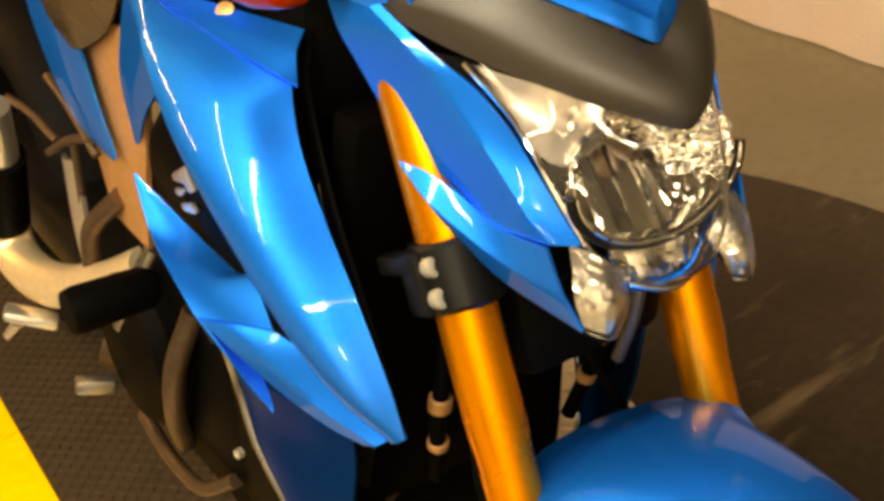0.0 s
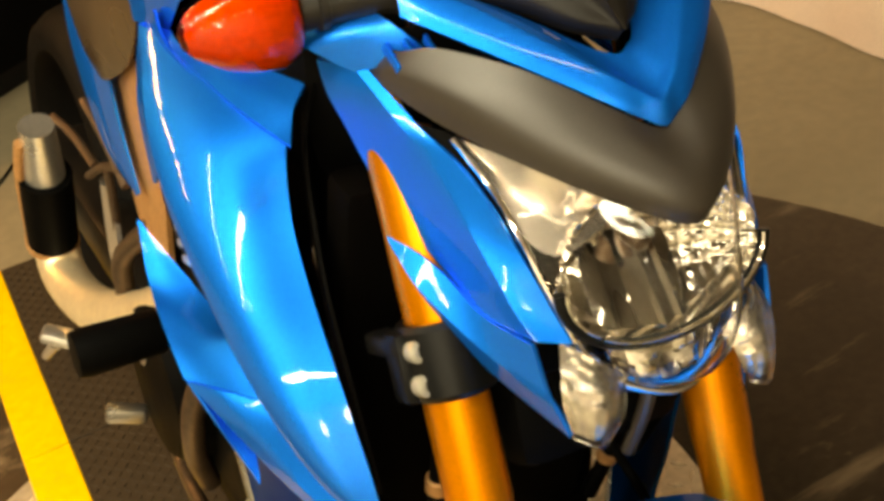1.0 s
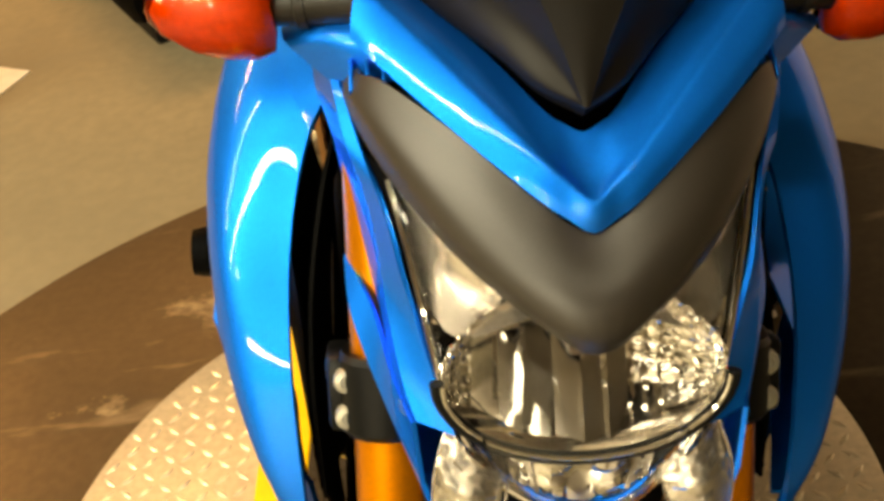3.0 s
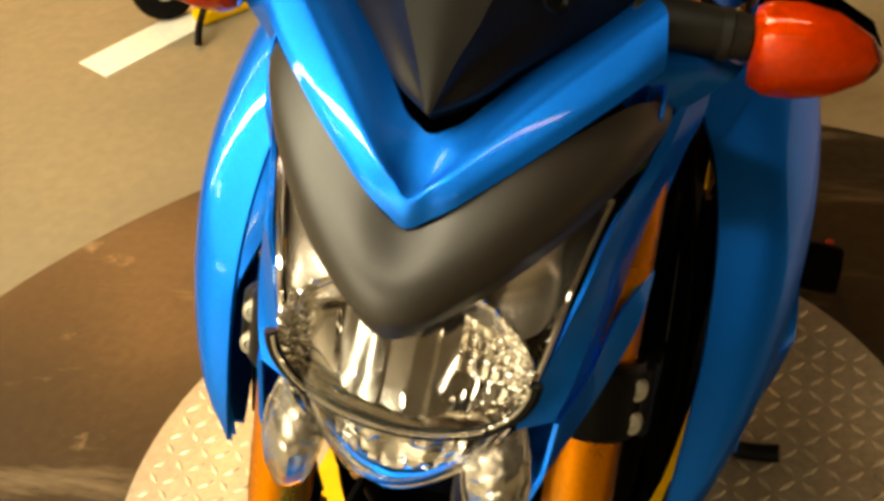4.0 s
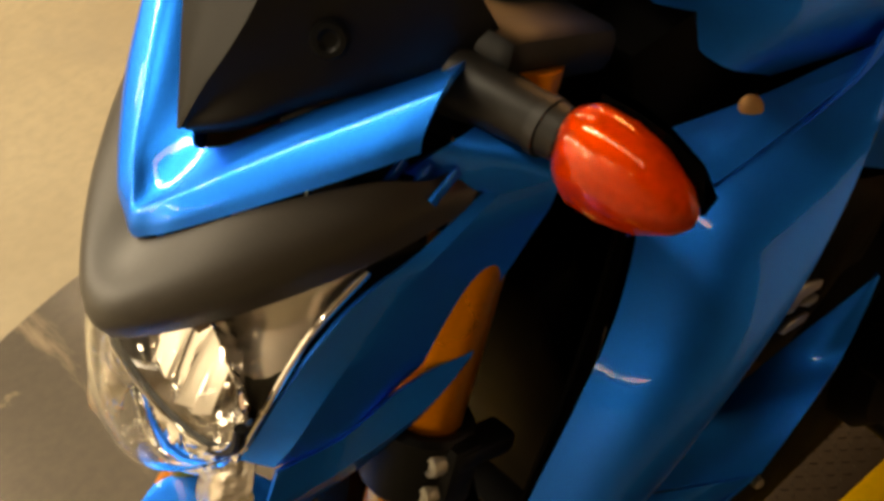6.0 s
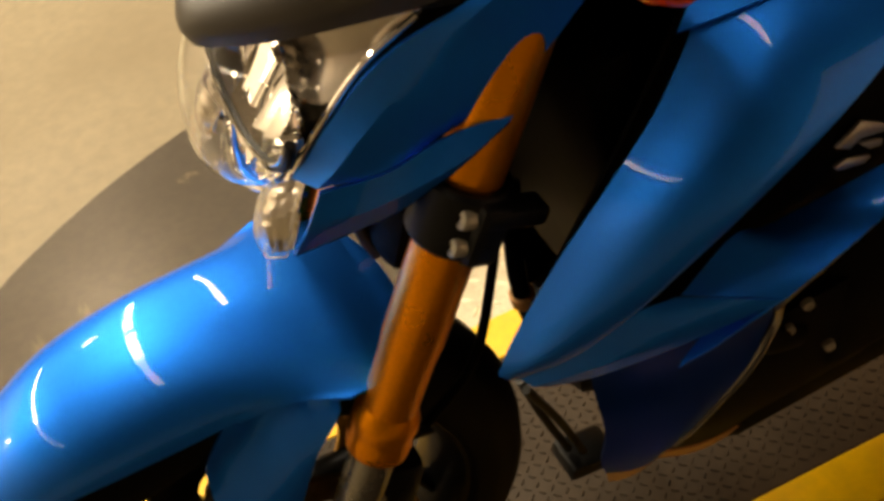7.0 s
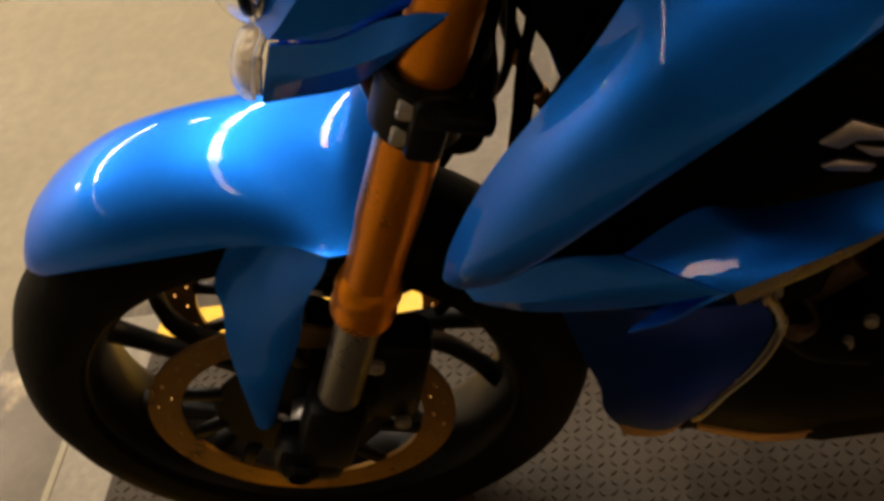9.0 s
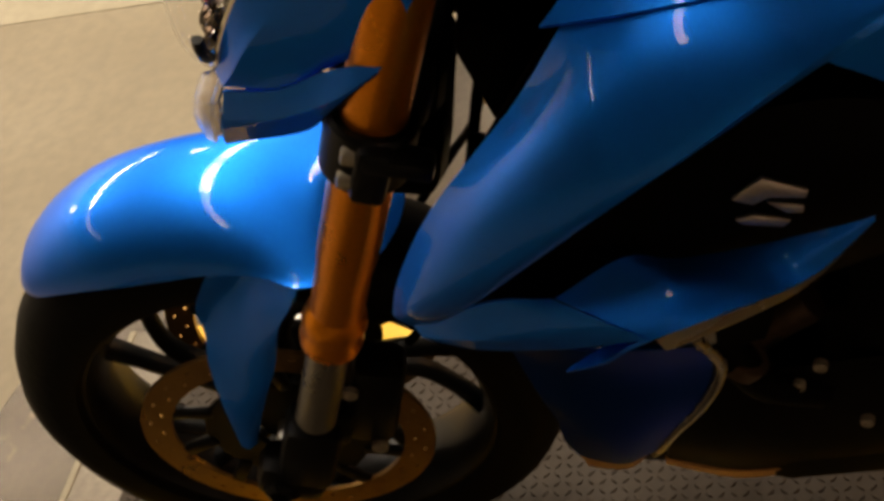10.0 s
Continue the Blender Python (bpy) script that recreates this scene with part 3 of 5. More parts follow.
# --- headlight cowl
part("headlight_mask", shell_bm(loft([[(-x, y, z) for x, y, z in r[::-1]] + r[1:] for r in [
    [(0, 0.074, 0.928), (0.03, 0.087, 0.942), (0.07, 0.123, 0.962), (0.105, 0.165, 0.969), (0.119, 0.189, 0.962), (0.117, 0.214, 0.957)],
    [(0, 0.042, 0.912), (0.03, 0.056, 0.920), (0.07, 0.096, 0.938), (0.105, 0.145, 0.951), (0.125, 0.191, 0.951), (0.122, 0.222, 0.949)],
    [(0, 0.031, 0.894), (0.03, 0.045, 0.901), (0.07, 0.086, 0.920), (0.106, 0.142, 0.937), (0.127, 0.197, 0.944), (0.125, 0.228, 0.942)],
    [(0, 0.034, 0.879), (0.03, 0.051, 0.887), (0.07, 0.090, 0.904), (0.107, 0.150, 0.921), (0.128, 0.203, 0.936), (0.126, 0.235, 0.934)]]], 61, 18), 0.003, (0, -1, 0.3)), MATTE, bike, "matte charcoal headlight surround", 60)
part("nose_panel", shell_bm(loft([[(-x, y, z) for x, y, z in r[::-1]] + r[1:] for r in [
    [(0, 0.071, 0.9295), (0.012, 0.0755, 0.9345), (0.03, 0.085, 0.944), (0.07, 0.121, 0.964), (0.105, 0.160, 0.980), (0.122, 0.183, 0.987)],
    [(0, 0.0725, 0.9375), (0.012, 0.0785, 0.9420), (0.03, 0.0895, 0.9515), (0.068, 0.127, 0.9720), (0.104, 0.167, 0.9890), (0.121, 0.188, 0.9965)],
    [(0, 0.0765, 0.9445), (0.011, 0.0845, 0.9500), (0.026, 0.0965, 0.9585), (0.063, 0.138, 0.9805), (0.102, 0.185, 1.0005), (0.118, 0.203, 1.0090)],
    [(0, 0.0800, 0.9450), (0.010, 0.0885, 0.9500), (0.023, 0.1000, 0.9585), (0.060, 0.143, 0.9815), (0.100, 0.191, 1.0020), (0.116, 0.209, 1.0105)],
    [(0, 0.0960, 0.9480), (0.010, 0.0985, 0.9510), (0.020, 0.1060, 0.9580), (0.054, 0.152, 0.9815), (0.095, 0.201, 1.0010), (0.111, 0.219, 1.0100)],
    [(0, 0.1220, 0.9590), (0.010, 0.1280, 0.9610), (0.02, 0.1360, 0.9650), (0.046, 0.175, 0.9780), (0.080, 0.223, 0.9900), (0.095, 0.246, 0.9980)]]], 81, 40), 0.003, (0, -1, 0.6)), BLUE, bike, "glossy blue V-shaped nose panel", 50)
for s in (-1, 1):
    panel("visor_side", [
        [(0.0, 0.117, 0.977), (0.012, 0.134, 1.003), (0.026, 0.155, 1.032), (0.05, 0.202, 1.10)],
        [(0.0, 0.118, 0.976), (0.022, 0.146, 0.998), (0.045, 0.178, 1.016), (0.09, 0.24, 1.058)],
        [(0.0, 0.119, 0.975), (0.024, 0.137, 0.981), (0.05, 0.173, 0.989), (0.11, 0.258, 0.999)],
        [(0.0, 0.126, 0.966), (0.022, 0.145, 0.970), (0.046, 0.182, 0.977), (0.105, 0.265, 0.985)]],
        VISOR, bike, s, 0.003, 34, 16, (0.5, -1, 0.7), "dark charcoal meter visor", False, 60)
    part("visor_screw", turned_bm([(0.0, 0.001), (0.004, 0.001), (0.006, 0.003), (0.009, 0.003), (0.0105, 0.0)], frame_to((s * 0.056, 0.186, 1.022), (s * 0.65, -0.7, 0.45)), 20), SATIN, bike)
    # side blades
    panel("side_blade", [
        [(0.131, 0.213, 0.944), (0.119, 0.172, 0.92), (0.107, 0.134, 0.90), (0.100, 0.108, 0.88), (0.093, 0.093, 0.86), (0.086, 0.079, 0.84), (0.079, 0.068, 0.82), (0.073, 0.056, 0.803)],
        [(0.137, 0.222, 0.944), (0.128, 0.182, 0.92), (0.119, 0.163, 0.90), (0.113, 0.141, 0.88), (0.109, 0.117, 0.86), (0.105, 0.096, 0.84), (0.1, 0.079, 0.82), (0.094, 0.066, 0.806)],
        [(0.148, 0.255, 0.940), (0.146, 0.245, 0.919), (0.139, 0.236, 0.899), (0.133, 0.221, 0.876), (0.127, 0.204, 0.855), (0.120, 0.182, 0.837), (0.112, 0.148, 0.821), (0.107, 0.110, 0.805)]],
        BLUE, bike, s, 0.003, 44, 13, (1, -0.6, 0.2), "glossy blue headlight side blade", True, 20)
    panel("side_fang", [
        [(0.133, 0.190, 0.833), (0.126, 0.170, 0.831), (0.116, 0.144, 0.822), (0.108, 0.109, 0.807), (0.097, 0.066, 0.804)],
        [(0.1335, 0.188, 0.831), (0.131, 0.160, 0.814), (0.122, 0.132, 0.798), (0.108, 0.095, 0.781), (0.093, 0.051, 0.771)],
        [(0.133, 0.187, 0.829), (0.128, 0.155, 0.806), (0.116, 0.134, 0.784), (0.101, 0.105, 0.760), (0.083, 0.040, 0.744)],
        [(0.129, 0.187, 0.828), (0.115, 0.155, 0.802), (0.095, 0.136, 0.778), (0.075, 0.107, 0.756), (0.077, 0.044, 0.743)]],
        BLUE, bike, s, 0.003, 34, 13, (1, -0.2, 0), "pointed blue lower fang of the side blade", True, 25)
    panel("fang_lip", [
        [(0.133, 0.187, 0.828), (0.127, 0.155, 0.804), (0.115, 0.134, 0.782), (0.100, 0.105, 0.758), (0.082, 0.041, 0.742)],
        [(0.127, 0.187, 0.825), (0.112, 0.156, 0.797), (0.098, 0.135, 0.774), (0.085, 0.107, 0.751), (0.074, 0.046, 0.738)]], BLACK, bike, s, 0.003, 24, 4, (1, 0, -0.6), "black lower lip of the side blade")
    panel("wing_panel", [
        [(0.100, 0.186, 0.957), (0.118, 0.200, 0.951), (0.135, 0.218, 0.9405)],
        [(0.112, 0.196, 0.970), (0.130, 0.211, 0.963), (0.150, 0.231, 0.948)],
        [(0.119, 0.212, 0.977), (0.142, 0.226, 0.970), (0.164, 0.244, 0.957)],
        [(0.118, 0.25, 0.975), (0.145, 0.266, 0.968), (0.166, 0.282, 0.950)]], BLUE, bike, s, 0.003, 16, 14, (0.5, -0.5, 1), "blue bracket panel above the side blade")
    panel("cowl_liner", [
        [(0.050, 0.190, 0.972), (0.085, 0.200, 0.974), (0.116, 0.212, 0.966)],
        [(0.050, 0.186, 0.940), (0.085, 0.196, 0.938), (0.116, 0.206, 0.936)],
        [(0.050, 0.182, 0.905), (0.085, 0.192, 0.902), (0.108, 0.200, 0.908)]], BLACK, bike, s, 0.003, 12, 10, (0, -1, 0.2))
    panel("lens_gasket", [
        [(0.105, 0.154, 0.917), (0.094, 0.115, 0.885), (0.080, 0.079, 0.835), (0.070, 0.066, 0.803)],
        [(0.120, 0.180, 0.918), (0.104, 0.130, 0.885), (0.088, 0.092, 0.838), (0.077, 0.070, 0.803)]], BLACK, bike, s, 0.003, 20, 4, (0.5, -1, 0))
    for k in range(3):
        part("cooling_fin", block_bm((0.0025, 0.022, 0.007), frame_to((s * (0.104 + 0.0095 * k), 0.176 + 0.009 * k, 0.9645 - 0.004 * k), (0, -0.5, 1)), 0.0008), BLUE, bike)

part("visor_front", shell_bm(loft([
    [(-0.0015, 0.1165, 0.977), (0.0, 0.116, 0.977), (0.0015, 0.1165, 0.977)],
    [(-0.012, 0.134, 1.003), (0.0, 0.133, 1.004), (0.012, 0.134, 1.003)],
    [(-0.026, 0.155, 1.032), (0.0, 0.153, 1.034), (0.026, 0.155, 1.032)],
    [(-0.05, 0.202, 1.10), (0.0, 0.197, 1.103), (0.05, 0.202, 1.10)]], 12, 20), 0.003, (0, -1, 0.7)), VISOR, bike)

# --- headlight
def mirror_rows(rows):
    return [[(-x, y, z) for x, y, z in r[::-1]] + [tuple(p) for p in r[1:]] for r in rows]


lamp = part("headlight_lens", shell_bm(loft(mirror_rows([
    [(0, 0.042, 0.884), (0.035, 0.055, 0.890), (0.07, 0.095, 0.904), (0.105, 0.152, 0.918)],
    [(0, 0.020, 0.850), (0.035, 0.034, 0.855), (0.065, 0.072, 0.866), (0.094, 0.112, 0.885)],
    [(0, 0.012, 0.810), (0.033, 0.022, 0.812), (0.058, 0.048, 0.818), (0.080, 0.075, 0.835)],
    [(0, 0.014, 0.778), (0.028, 0.022, 0.781), (0.05, 0.042, 0.788), (0.07, 0.062, 0.803)],
    [(0, 0.034, 0.758), (0.022, 0.038, 0.761), (0.038, 0.045, 0.768), (0.05, 0.052, 0.78)]]), 41, 24), 0.002, (0, -1, 0.3)), GLASS, bike, "clear moulded headlight lens")
lamp.visible_shadow = False


BOWL_Z, BOWL_H = 0.840, 0.047


def bowl_at(u, v):
    return Vector((0.079 * u, 0.065 + 0.044 * (1 - u * u) - (0.02 if v < 0 else 0.03) * v * v - (0.026 * v ** 6 if v < 0 else 0.0) + 0.006 * v, BOWL_Z + BOWL_H * v))


def rim_at(a):
    """The rim of the bowl at an angle, in front of the flutes."""
    return Vector((0.079 * math.cos(a), 0.062 + 0.006 * math.sin(a) - 0.006 * abs(math.sin(a)), BOWL_Z + BOWL_H * math.sin(a)))


def bowl_bm():
    """A reflector bowl open to the front, in one skin: tall mirror flutes in the middle, small cushions at the sides and top."""
    rnd = random.Random(7)
    cuts = [-1, -0.93, -0.86, -0.78, -0.58, -0.38, -0.18, 0.02, 0.21, 0.40, 0.5, 0.6, 0.7, 0.8, 0.9, 1]
    skin, sub, rows = [], 5, 60
    for a, b in zip(cuts, cuts[1:]):
        mid = (a + b) / 2
        tall = -0.8 < mid < 0.45
        marks = [-1, 0.1, 0.32, 0.55, 0.8, 1] if tall else [-1, -0.72, -0.45, -0.18, 0.08, 0.34, 0.6, 0.8, 1]
        cells = [(rnd.uniform(-0.0020, 0.0020), rnd.uniform(-0.0016, 0.0016), rnd.uniform(0.0004, 0.0011) if tall and i == 0 else rnd.uniform(0.0012, 0.0026)) for i in range(len(marks) - 1)]
        for q in range(sub):
            w = q / sub
            u = a + (b - a) * w
            h = math.sqrt(max(0.02, 1 - u * u))
            column = []
            for k in range(rows + 1):
                g = -1 + 2 * k / rows
                i = max(j for j in range(len(marks) - 1) if marks[j] <= g + 1e-9)
                e = (g - marks[i]) / (marks[i + 1] - marks[i])
                turn, nod, lift = cells[i]
                edge = min(1.0, 6 * min(w, 1 - w)) * min(1.0, 6 * min(e, 1 - e))
                push = lift * 4 * w * (1 - w) * (1.0 if tall and i == 0 else 4 * e * (1 - e)) - edge * (turn * (w - 0.5) + nod * (e - 0.5))
                spot = bowl_at(u, g * h) - Vector((0, push, 0))
                if tall and i == 0:      # the tall flutes are nearly flat
                    ends = [bowl_at(c, m * math.sqrt(1 - c * c)) for c in (a, b) for m in marks[:2]]
                    flat = (ends[0] * (1 - e) + ends[1] * e) * (1 - w) + (ends[2] * (1 - e) + ends[3] * e) * w
                    spot.y = flat.y - 0.5 * push - 3.0 * (turn * (w - 0.5) + nod * (e - 0.5))
                column.append(spot)
            skin.append(column)
    skin.append([bowl_at(1.0, (-1 + 2 * k / rows) * 0.14) for k in range(rows + 1)])
    return shell_bm(np.array([[list(p) for p in c] for c in skin]), 0.002, (0, -1, 0))


def rim_path(grow, ahead, a0=-180, a1=0):
    return [tuple(rim_at(radians(a)) + Vector((grow * math.cos(radians(a)), -ahead, grow * math.sin(radians(a))))) for a in range(a0, a1 + 1, 10)]


part("reflector", bowl_bm(), CHROME, lamp, "fluted mirror reflector", 14)
shelf = np.array([[list(rim_at(a) * (1 - w) + bowl_at(math.cos(a) * 0.995, math.sin(a) * 0.995) * w + Vector((0, 0.004 * w, 0))) for a in np.radians(np.linspace(-178, -2, 60))] for w in np.linspace(0, 1, 5)])
part("reflector_shelf", shell_bm(shelf, 0.0015, (0, 0, 1)), CHROME, lamp, "", 40)
part("rim_seal", tube_bm(rim_path(0.0035, 0.002), 0.0042, 10, 60), SATIN, lamp, "black seal round the reflector")
part("rim_ring", tube_bm(rim_path(0.0005, 0.0055), 0.0014, 10, 60), CHROME, lamp, "thin chrome ring")
# chrome tray with two small cushions below the reflector
tray = loft(mirror_rows([
    [(0, 0.052, 0.792), (0.025, 0.054, 0.795), (0.049, 0.062, 0.803)],
    [(0, 0.053, 0.775), (0.022, 0.055, 0.778), (0.044, 0.059, 0.787)],
    [(0, 0.042, 0.760), (0.022, 0.044, 0.763), (0.040, 0.050, 0.770)]]), 31, 13)
rnd = random.Random(5)
for j in range(13):
    for i in range(31):
        u = abs(tray[j, i, 0]) / 0.045
        tray[j, i, 1] -= 0.007 * math.exp(-((u - 0.38) / 0.22) ** 2) * math.sin(math.pi * j / 12) + rnd.uniform(-0.0011, 0.0011)
part("lower_tray", shell_bm(tray, 0.002, (0, -1, 0.3)), CHROME, lamp, "", 25)
for s in (-1, 1):
    g = loft([
        [(0.01, 0.075, 0.89), (0.06, 0.10, 0.90), (0.10, 0.155, 0.912)],
        [(0.02, 0.096, 0.872), (0.065, 0.103, 0.875), (0.095, 0.14, 0.893)],
        [(0.03, 0.085, 0.862), (0.07, 0.083, 0.852), (0.089, 0.112, 0.868)]], 9, 6, True).copy()
    rnd = random.Random(11)
    for j in range(1, 5):
        for i in range(1, 8):
            g[j, i, 1] += rnd.uniform(-0.0004, 0.0004)
    g[:, :, 0] *= s
    part("upper_reflector", shell_bm(g, 0.002, (0, -1, 0.2)), UPMIRROR, lamp, "", 60)
    g = loft([
        [(0.098, 0.150, 0.900), (0.090, 0.118, 0.872), (0.080, 0.084, 0.838), (0.070, 0.068, 0.808)],
        [(0.089, 0.138, 0.892), (0.083, 0.112, 0.868), (0.076, 0.090, 0.840), (0.068, 0.076, 0.812)]], 15, 4, True).copy()
    g[:, ::2, 1] += 0.0005
    g[:, :, 0] *= s
    part("side_flutes", shell_bm(g, 0.002, (0, -1, 0.2)), CHROME, lamp, "", 5)
    panel("inner_trim", [
        [(0.10, 0.158, 0.908), (0.092, 0.120, 0.875), (0.078, 0.082, 0.825), (0.06, 0.062, 0.785), (0.04, 0.056, 0.768), (0, 0.05, 0.764)],
        [(0.09, 0.155, 0.90), (0.082, 0.118, 0.868), (0.07, 0.085, 0.822), (0.052, 0.068, 0.79), (0.036, 0.066, 0.777), (0, 0.063, 0.773)]], SATIN, lamp, s, 0.003, 40, 5, (0, -1, 0.3))
    # position lamps at the lower corners
    pod = panel("position_lamp", [
        [(0.079, 0.060, 0.803), (0.085, 0.047, 0.786), (0.087, 0.040, 0.766), (0.084, 0.034, 0.747)],
        [(0.062, 0.040, 0.794), (0.066, 0.028, 0.778), (0.069, 0.021, 0.760), (0.070, 0.022, 0.742)],
        [(0.043, 0.042, 0.78), (0.046, 0.032, 0.768), (0.051, 0.027, 0.755), (0.057, 0.028, 0.743)]], GLASSR, bike, s, 0.003, 20, 14, (0.3, -1, 0), "clear fluted position lamp")
    pod.visible_shadow = False
    g = loft([
        [(0.077, 0.065, 0.803), (0.083, 0.053, 0.786), (0.085, 0.046, 0.766), (0.082, 0.040, 0.749)],
        [(0.062, 0.046, 0.793), (0.066, 0.034, 0.777), (0.069, 0.027, 0.760), (0.070, 0.028, 0.745)],
        [(0.045, 0.048, 0.78), (0.048, 0.038, 0.768), (0.053, 0.033, 0.755), (0.058, 0.034, 0.746)]], 19, 13).copy()
    for j in range(13):
        for i in range(19):
            g[j, i, 1] += rnd.uniform(-0.0010, 0.0010) if i < 12 else 0.0012 * (j % 2)
    g[:, :, 0] *= s
    part("lamp_reflector", shell_bm(g, 0.002, (0.3 * s, -1, 0)), PODMIRROR, pod, "", 12)
    panel("chin_trim", [
        [(0, 0.036, 0.757), (0.022, 0.04, 0.760), (0.04, 0.048, 0.767), (0.052, 0.055, 0.772)],
        [(0, 0.05, 0.746), (0.022, 0.053, 0.749), (0.04, 0.058, 0.756), (0.055, 0.065, 0.762)]], BLUE, bike, s, 0.003, 16, 5, (0, -1, -0.3), "blue chin strip under the headlight")
part("lens_rim", tube_bm([(-0.104, 0.150, 0.914), (-0.093, 0.112, 0.884), (-0.080, 0.074, 0.834), (-0.066, 0.056, 0.797), (-0.045, 0.046, 0.771), (0, 0.032, 0.7565), (0.045, 0.046, 0.771), (0.066, 0.056, 0.797), (0.080, 0.074, 0.834), (0.093, 0.112, 0.884), (0.104, 0.150, 0.914)], 0.0026, 10, 80), CHROME, lamp, "bright moulded rim of the lens")
part("bulb", turned_bm([(0, -0.02), (0.006, -0.018), (0.0075, -0.008), (0.0075, 0.01), (0.012, 0.012), (0.014, 0.02)], frame_to((0, 0.102, 0.842), (0, 1, 0.1)), 16), HEADER, lamp)
part("headlight_housing", shell_bm(loft(mirror_rows([
    [(0, 0.13, 0.90), (0.06, 0.14, 0.905), (0.1, 0.17, 0.91)],
    [(0, 0.135, 0.83), (0.05, 0.135, 0.835), (0.082, 0.12, 0.84)],
    [(0, 0.07, 0.765), (0.03, 0.072, 0.77), (0.052, 0.075, 0.775)]]), 24, 12), 0.004, (0, 1, -0.3)), BLACK, bike)

# --- indicators
for s in (-1, 1):
    ind = part("indicator", tube_bm([(s * 0.095, 0.235, 0.985), (s * 0.13, 0.238, 0.985), (s * 0.17, 0.245, 0.98)], [0.02, 0.016, 0.014], 20, 10), STALK, bike, "amber turn indicator on a black rubber stalk")
    m = frame_to((s * 0.165, 0.245, 0.975), (s * 0.95, 0.0, 0.03), (0, 0, 1))
    bm = turned_bm([(0.0, 0.0), (0.022, 0.002), (0.027, 0.012), (0.027, 0.03), (0.023, 0.05), (0.013, 0.07), (0.006, 0.077), (0.0, 0.079)], m, 40)
    for v in bm.verts:
        c = m.inverted() @ v.co
        c.x *= 1.15
        c.y *= 0.85
        v.co = m @ c
    part("amber_lens", bm, AMBER, ind, "amber ribbed lens", 70)
    bm = turned_bm([(0.0, 0.003), (0.018, 0.004), (0.0235, 0.013), (0.0235, 0.03), (0.0195, 0.05), (0.0105, 0.067), (0.0, 0.073)], m, 40)
    for v in bm.verts:
        c = m.inverted() @ v.co
        c.x *= 1.13
        c.y *= 0.83
        v.co = m @ c
    part("lamp_reflector", bm, EMBER, ind, "", 70)
    m2 = m @ pose(0, 0, -0.002)
    bm = turned_bm([(0.0, 0.004), (0.02, 0.004), (0.0285, 0.008), (0.0285, 0.032), (0.025, 0.05), (0.014, 0.072), (0.0, 0.08)], m2, 28)
    for v in list(bm.verts):
        c = m.inverted() @ v.co
        c.x *= 1.17
        c.y *= 0.9
        v.co = m @ c
        if v.co.y < 0.262:
            v.co.y = 0.262
    part("indicator_body", bm, BLACK, ind)
    part("stalk_ring", turned_bm([(0.0145, -0.004), (0.0165, -0.003), (0.0165, 0.003), (0.0145, 0.004)], frame_to((s * 0.15, 0.2415, 0.982), (s, 0.1, -0.1)), 24), STALK, ind)
    part("stalk_boss", block_bm((0.034, 0.05, 0.045), pose(s * 0.112, 0.246, 0.972, -20, 0, 0), 0.01), BLACK, ind)

